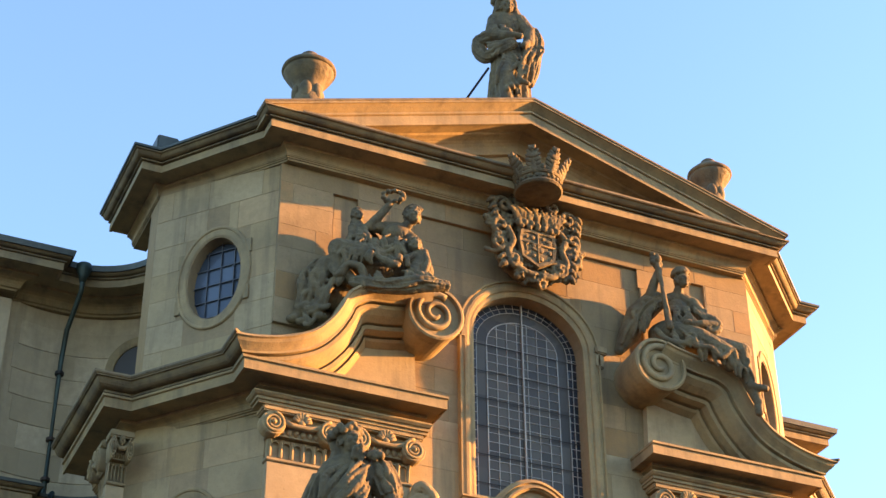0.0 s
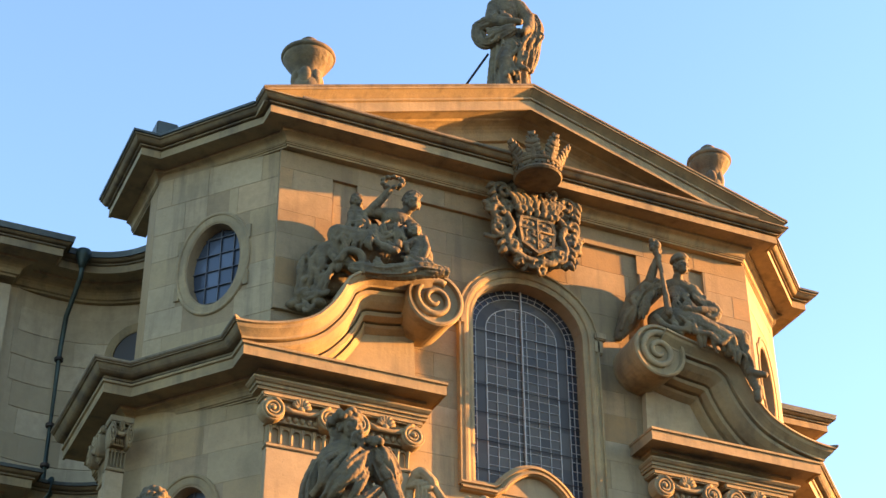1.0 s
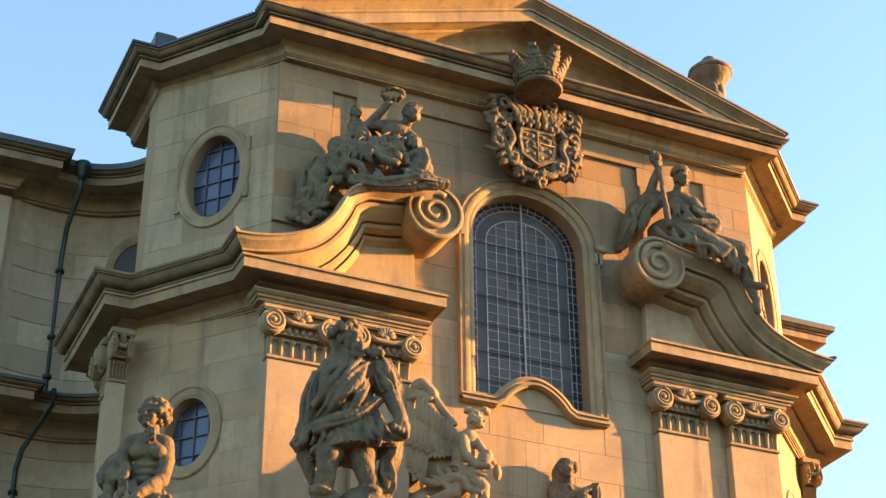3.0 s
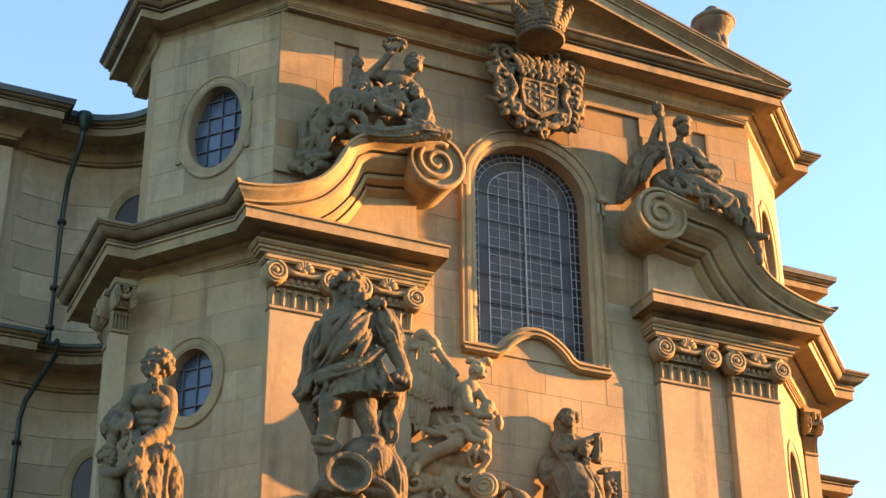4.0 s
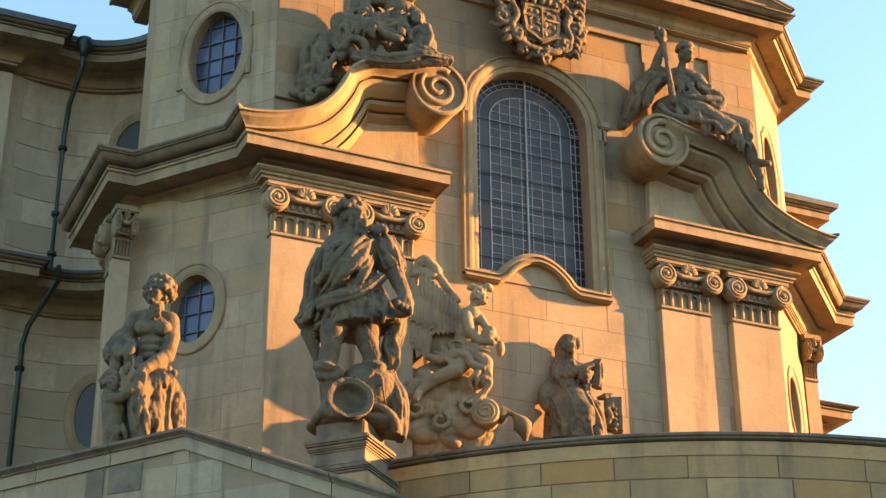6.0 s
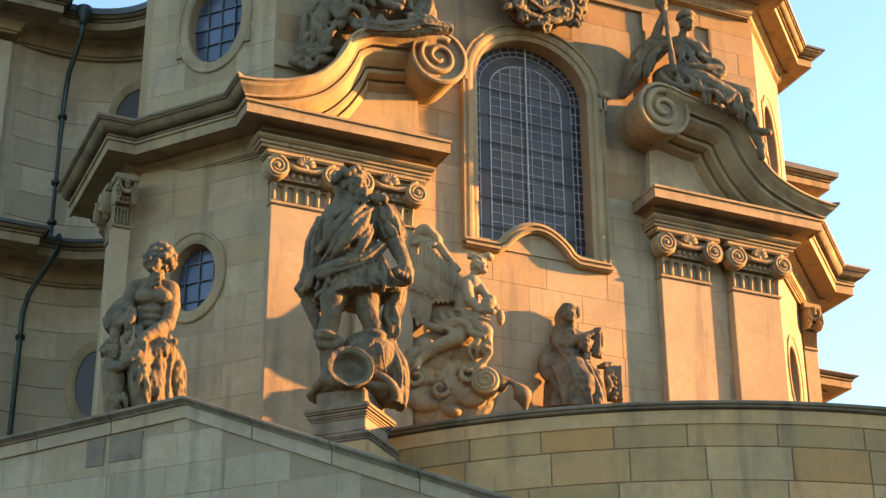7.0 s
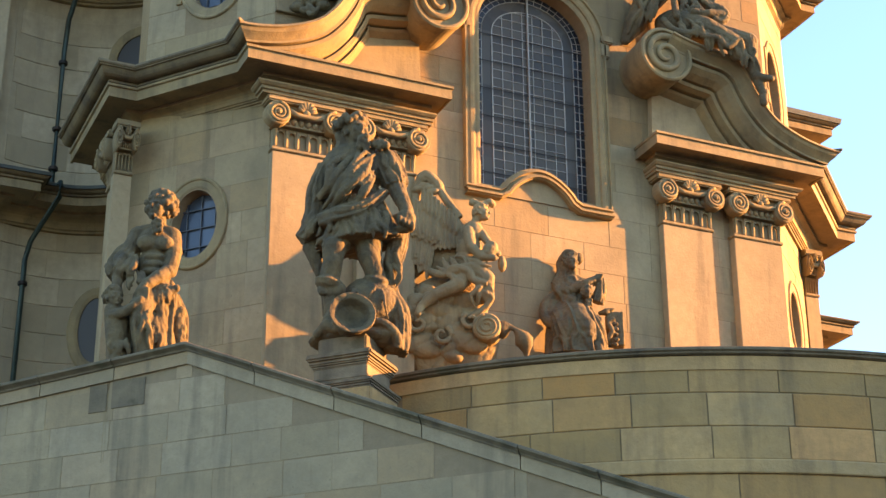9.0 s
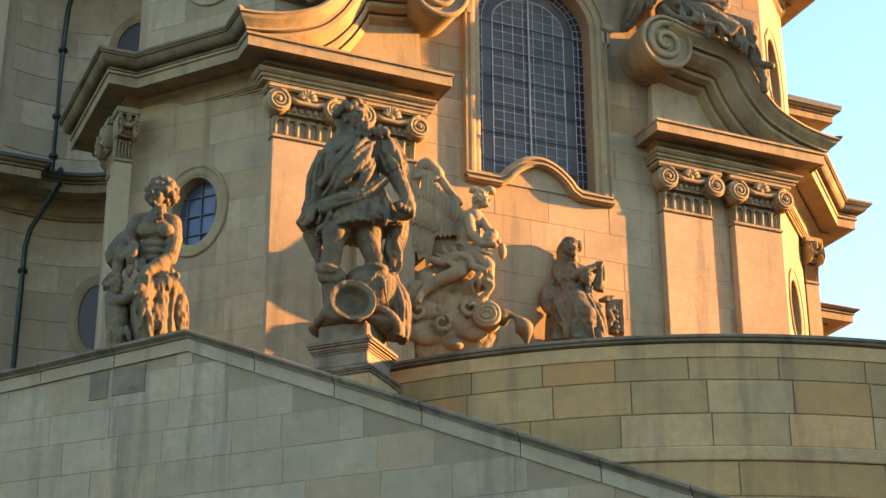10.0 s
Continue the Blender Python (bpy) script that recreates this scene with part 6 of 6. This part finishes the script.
# carved casket and palm beside her
box(bm, 0.36, 0.60, -0.1, 0.14, -0.08, 0.42, 0.012)
tube(bm, smooth_line([(0.34, -0.16, -0.03), (0.42, -0.18, 0.09), (0.38, -0.18, 0.22), (0.46, -0.16, 0.28)], 4), 0.04, 8)
for k in range(5):
    blob(bm, (Vector((0.47, -0.16, 0.21)) + Vector((0.02 * math.sin(3 * k), 0, -0.075 * k))), (0.045, 0.03, 0.03))
tube(bm, [(0.26, -0.06, 0.40), (0.36, -0.10, 0.41), (0.48, -0.10, 0.46)], [0.03, 0.05, 0.015], 8)
carve("statue", bm, at(0.466, -0.25, 9.845) @ Matrix.Scale(1.015, 4), "small weathered stone seated figure against the wall", group="statues before the front", crease=0.006, voxel=0.011)

# scroll bracket at the foot of the winged figure
sc = thing("scroll_bracket", "small carved stone scroll at the foot of the winged figure", "scroll")
part("body", tube(bmesh.new(), smooth_line([(-0.66, 0.05, -0.50), (-0.42, 0.03, -0.08), (-0.18, 0.0, 0.14), (0.04, 0, 0.17)], 4), 0.085, 10), TRIM, sc, smooth=True)
part("volute", lathe(bmesh.new(), [(0.17, 0.0), (0.19, 0.03), (0.19, 0.36), (0.17, 0.38)], pose(0.02, 0.12, 0.05, 90), 20), TRIM, sc)
part("spiral", tube(bmesh.new(), spiral(0.02, 0.05, -0.26, 0.16, 0.03, 2.1, 1, 100), 0.02, 6), TRIM, sc, smooth=True)
part("leaf", tube(bmesh.new(), smooth_line([(0.15, 0.0, 0.05), (0.35, -0.05, 0.10), (0.52, -0.05, -0.10), (0.55, 0, -0.35)], 4), [0.08 + 0.05 * math.sin(k) for k in range(13)], 8), FIGURE, sc, smooth=True)
sc.matrix_world = at(-1.14, -0.53, 9.61)

# ---- coat of arms over the window ----
arms = thing("coat_of_arms", "richly carved stone coat of arms with a crown over the window", "coat of arms")
bm = bmesh.new()
rnd = random.Random(9)
for k in range(66):                                   # curled acanthus round the shield
    a = 2 * math.pi * k / 31 + rnd.uniform(-0.1, 0.1)
    rr = rnd.uniform(0.50, 1.0)
    cx, cz, way, r0 = 0.76 * rr * math.cos(a), 0.76 * rr * math.sin(a), rnd.choice((-1, 1)), rnd.uniform(0.08, 0.17)
    pts = spiral(cx, cz, 0, r0, 0.02, rnd.uniform(0.8, 1.3), way, rnd.uniform(0, 360), 10)
    tube(bm, [(x, -0.12 - 0.10 * rnd.random() - 0.01 * i, z) for i, (x, y, z) in enumerate(pts)], [0.040 - 0.0015 * i for i in range(len(pts))], 7)
for k in range(30):                                   # broad curling leaves
    a, rr = 2 * math.pi * k / 30 + rnd.uniform(-0.1, 0.1), rnd.uniform(0.6, 0.95)
    c, d = Vector((0.74 * rr * math.cos(a), -0.08, 0.72 * rr * math.sin(a))), a + rnd.uniform(-0.9, 0.9)
    for q in (-0.45, 0.0, 0.45):
        l = 0.22 if q == 0 else 0.15
        tube(bm, smooth_line([tuple(c), (c.x + l * 0.6 * math.cos(d + q), -0.20, c.z + l * 0.6 * math.sin(d + q)), (c.x + l * math.cos(d + q * 1.3), -0.24, c.z + l * math.sin(d + q * 1.3))], 3), [0.045, 0.06, 0.066, 0.064, 0.058, 0.048, 0.034], 7)
blob(bm, (0, -0.02, 0.0), (0.66, 0.18, 0.72))
blob(bm, (0, -0.08, 0.32), (0.46, 0.18, 0.34))
for k in range(5):
    x = -0.28 + 0.14 * k
    limb(bm, [(x, -0.26, 0.10), (x * 1.1, -0.30, 0.34), (x * 1.25, -0.27, 0.52)], [0.05, 0.055, 0.045])
    blob(bm, (x, -0.32, 0.16), 0.05)
for sg in (-1, 1):                                    # bold paired scrolls, leaf heads and bands
    for cx, cz, r0, turns, start in ((0.40, -0.47, 0.15, 1.6, 70), (0.62, 0.10, 0.16, 1.3, 200), (0.56, 0.50, 0.17, 1.5, 300), (0.30, 0.66, 0.12, 1.4, 30), (0.66, -0.22, 0.13, 1.3, 110)):
        pts = spiral(sg * cx, cz, 0, r0, 0.025, turns, sg, start, 22)
        tube(bm, [(x, -0.24 - 0.004 * i, z) for i, (x, y, z) in enumerate(pts)], [0.055 - 0.0012 * i for i in range(len(pts))], 8)
    tube(bm, smooth_line([(sg * 0.36, -0.22, 0.30), (sg * 0.50, -0.28, 0.10), (sg * 0.42, -0.30, -0.14), (sg * 0.50, -0.28, -0.36), (sg * 0.30, -0.26, -0.60), (sg * 0.06, -0.26, -0.66)], 5), 0.055, 8)
    for k in range(10):
        t = k / 9
        p = Vector((sg * (0.70 - 0.18 * t), -0.16, 0.55 - 1.15 * t))
        tube(bm, smooth_line([tuple(p), (p.x + sg * 0.05, -0.28, p.z + 0.03), (p.x + sg * 0.13, -0.24, p.z - 0.05)], 3), [0.05, 0.055, 0.06, 0.055, 0.045, 0.035, 0.015], 7)
for k in range(7):                                    # plumed helms over the shield
    x = -0.33 + 0.11 * k
    blob(bm, (x, -0.33, 0.20 + 0.03 * math.sin(k)), (0.05, 0.06, 0.06))
    for j in range(3):
        tube(bm, smooth_line([(x, -0.28, 0.24), (x * 1.2 + 0.03 * (j - 1), -0.34, 0.40), (x * 1.45 + 0.06 * (j - 1), -0.28, 0.56 - 0.03 * j)], 3), [0.03, 0.034, 0.036, 0.034, 0.03, 0.026, 0.018], 6)
orn = carve("ornament", bm, Matrix(), "", "", rough=0.005, voxel=0.0125, crease=0.006, grain=1.6)
orn.parent = arms
bm = bmesh.new()
outline = [(-0.27, 0.08), (-0.30, -0.10), (-0.26, -0.38), (0.0, -0.52), (0.26, -0.38), (0.30, -0.10), (0.27, 0.08), (0.10, 0.11), (0.0, 0.08), (-0.10, 0.11)]
sh = part("shield", plate(outline, [], 0.12, pose(0, -0.30, 0)), FIGURE, arms, "quartered stone shield")
part("rim", ring_moulding(outline, [(-0.03, -0.01), (-0.03, 0.02), (0.02, 0.03), (0.03, -0.05)], pose(0, -0.30, 0)), FIGURE, sh)
bm = bmesh.new()
tube(bm, [(0, -0.31, 0.16), (0, -0.31, -0.45)], 0.018, 6)
tube(bm, [(-0.3, -0.31, -0.12), (0.3, -0.31, -0.12)], 0.018, 6)
for k in range(16):
    u, z = (-0.19 + 0.128 * (k % 4)) + rnd.uniform(-0.03, 0.03), (0.0 - 0.115 * (k // 4)) + rnd.uniform(-0.03, 0.03)
    blob(bm, (u, -0.305, z), (rnd.uniform(0.018, 0.05), 0.022, rnd.uniform(0.02, 0.07)), (0, rnd.uniform(0, 180), 0))
part("charges", bm, FIGURE, sh, smooth=True)
CRX, CRY = -0.12, -0.62
cr = part("crown", lathe(bmesh.new(), [(0.30, -0.06), (0.36, -0.05), (0.385, -0.02), (0.37, 0.01), (0.345, 0.03), (0.345, 0.12), (0.37, 0.13), (0.385, 0.16), (0.37, 0.19), (0.34, 0.19), (0.31, 0.05), (0.27, -0.02), (0.0, -0.02)], Matrix.Translation((CRX, CRY, 0.66)), 32), FIGURE, arms, "carved stone crown with upright leaves", smooth=False)
for k in range(8):                                     # toothed upright leaves, bending outwards, small pearls between them
    a = 2 * math.pi * (k + 0.2) / 8
    out, side = Vector((math.cos(a), math.sin(a), 0)), Vector((-math.sin(a), math.cos(a), 0))
    bm = bmesh.new()
    spine = [Vector((CRX, CRY, 0.77)) + out * (0.32 + 0.22 * t ** 1.5) + Vector((0, 0, 0.40 * t)) for t in [i / 7 for i in range(8)]]
    tube(bm, spine, [0.055, 0.06, 0.062, 0.058, 0.05, 0.042, 0.030, 0.008], 8)
    for i in range(1, 6):
        blob(bm, tuple(spine[i]), (0.04, 0.125 * math.sin(math.pi * (i + 1) / 8) ** 0.7, 0.075), (0, 0, math.degrees(a)))
    for i in range(1, 7):
        w = 0.125 * math.sin(math.pi * min(1, (i + 0.6) / 7.4)) ** 0.8
        for sg in (-1, 1):
            tip = spine[i] + side * sg * w + Vector((0, 0, 0.07)) + out * 0.03
            tube(bm, smooth_line([tuple(spine[i]), tuple(spine[i].lerp(tip, 0.6) + out * -0.012), tuple(tip)], 2), [0.045, 0.042, 0.036, 0.024, 0.008], 6)
    part("crown_leaf", bm, FIGURE, cr, smooth=True)
    bm = bmesh.new()
    c = Vector((CRX, CRY, 0.875)) + Vector((math.cos(a + 0.39), math.sin(a + 0.39), 0)) * 0.35
    blob(bm, tuple(c), 0.055)
    part("pearl", bm, FIGURE, cr, smooth=True)
for k in range(24):
    a = 2 * math.pi * k / 24
    part("stud", box(bmesh.new(), -0.026, 0.026, -0.02, 0.01, -0.03, 0.03, 0.008), FIGURE, cr).matrix_world = pose(CRX + 0.35 * math.cos(a), CRY + 0.35 * math.sin(a), 0.735, 0, 0, math.degrees(a) + 90)
arms.matrix_world = pose(0.0, -0.14, 16.46)


# ---- the stones of the walls ----
def front_blocked(u, z):
    if in_win(u, z) or raised(u, z):
        return True
    if z < 12.9 and (abs(abs(u) - 2.42) < PILW / 2 or abs(abs(u) - 3.66) < PILW / 2):
        return True
    return False


ashlar(wall_front, front_m, -H, H, 8.4, 13.2, 0.43, 0.95, STONE, front_blocked, 3)
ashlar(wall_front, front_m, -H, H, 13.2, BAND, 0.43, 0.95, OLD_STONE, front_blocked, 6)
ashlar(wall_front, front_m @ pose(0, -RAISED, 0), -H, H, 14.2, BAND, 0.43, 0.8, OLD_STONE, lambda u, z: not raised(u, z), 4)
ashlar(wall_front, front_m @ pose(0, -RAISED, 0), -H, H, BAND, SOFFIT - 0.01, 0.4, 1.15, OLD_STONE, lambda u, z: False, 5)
for i, (wall, m, o, cant, z0, z1, side) in enumerate(canted):
    ashlar(wall, m, 0, cant, max(z0, 8.4), min(z1, SOFFIT + 0.03), 0.45, 0.85, STONE,
           lambda u, z, o=o: ((u - o[0]) / (o[2] + 0.14)) ** 2 + ((z - o[1]) / (o[3] + 0.14)) ** 2 < 1, 20 + i)
ashlar(wall_porch, gm, -3.2, 6.5, 4.6, GZ + 0.02, 0.37, 0.72, GABLE, lambda u, z: z > GZ - (GL * -u if u < 0 else GR * u) + 0.0, 31)
for u0, w, z in ((-1.28, 0.24, 7.62), (-0.98, 0.44, 7.64)):
    ob = new("stone", block_mesh(w, 0.33, COPING, proud=0.012))
    ob.matrix_world = gm @ pose(u0, -0.002, z)
    ob.parent = wall_porch
rnd = random.Random(41)
for z0, z1 in ((6.2, 6.62), (6.62, 7.04), (7.21, 7.61), (7.61, 8.02), (8.02, 8.33)):
    a = 216 + rnd.uniform(0, 3)
    while a < 330:
        step = math.degrees(rnd.uniform(0.85, 1.1) / PRX) if z0 > 7 else math.degrees(rnd.uniform(1.4, 2.2) / PRX)
        line = ring_plan(a + 0.06, a + step - 0.06, (step - 0.12) / 4, 0.0)
        part("stone", sweep([(-0.02, z0 + 0.005), (0.006, z0 + 0.005), (0.014, z0 + 0.014), (0.014, z1 - 0.014), (0.006, z1 - 0.005), (-0.02, z1 - 0.005)], line), PARAPET, wall_parapet)
        a += step
rnd = random.Random(47)
for z0 in [7.6 + 0.46 * k for k in range(20)]:          # the hollow wall on the left
    if z0 + 0.46 > 16.7:
        break
    a = 112 - rnd.uniform(0, 10)
    while a > 15:
        step = math.degrees(rnd.uniform(0.6, 1.1) / 2.05)
        b = max(a - step, 12)
        arc = [(-6.15 + 2.05 * math.cos(radians(a - 0.2 - (a - b - 0.4) * k / 3)), 3.0 + 2.05 * math.sin(radians(a - 0.2 - (a - b - 0.4) * k / 3))) for k in range(4)]
        if a - b > 4:
            part("stone", sweep([(-0.02, z0 + 0.005), (0.004, z0 + 0.005), (0.012, z0 + 0.012), (0.012, z0 + 0.448), (0.004, z0 + 0.455), (-0.02, z0 + 0.455)], arc), GREY_STONE, bpy.data.objects["wall_hollow_left"])
        a = b
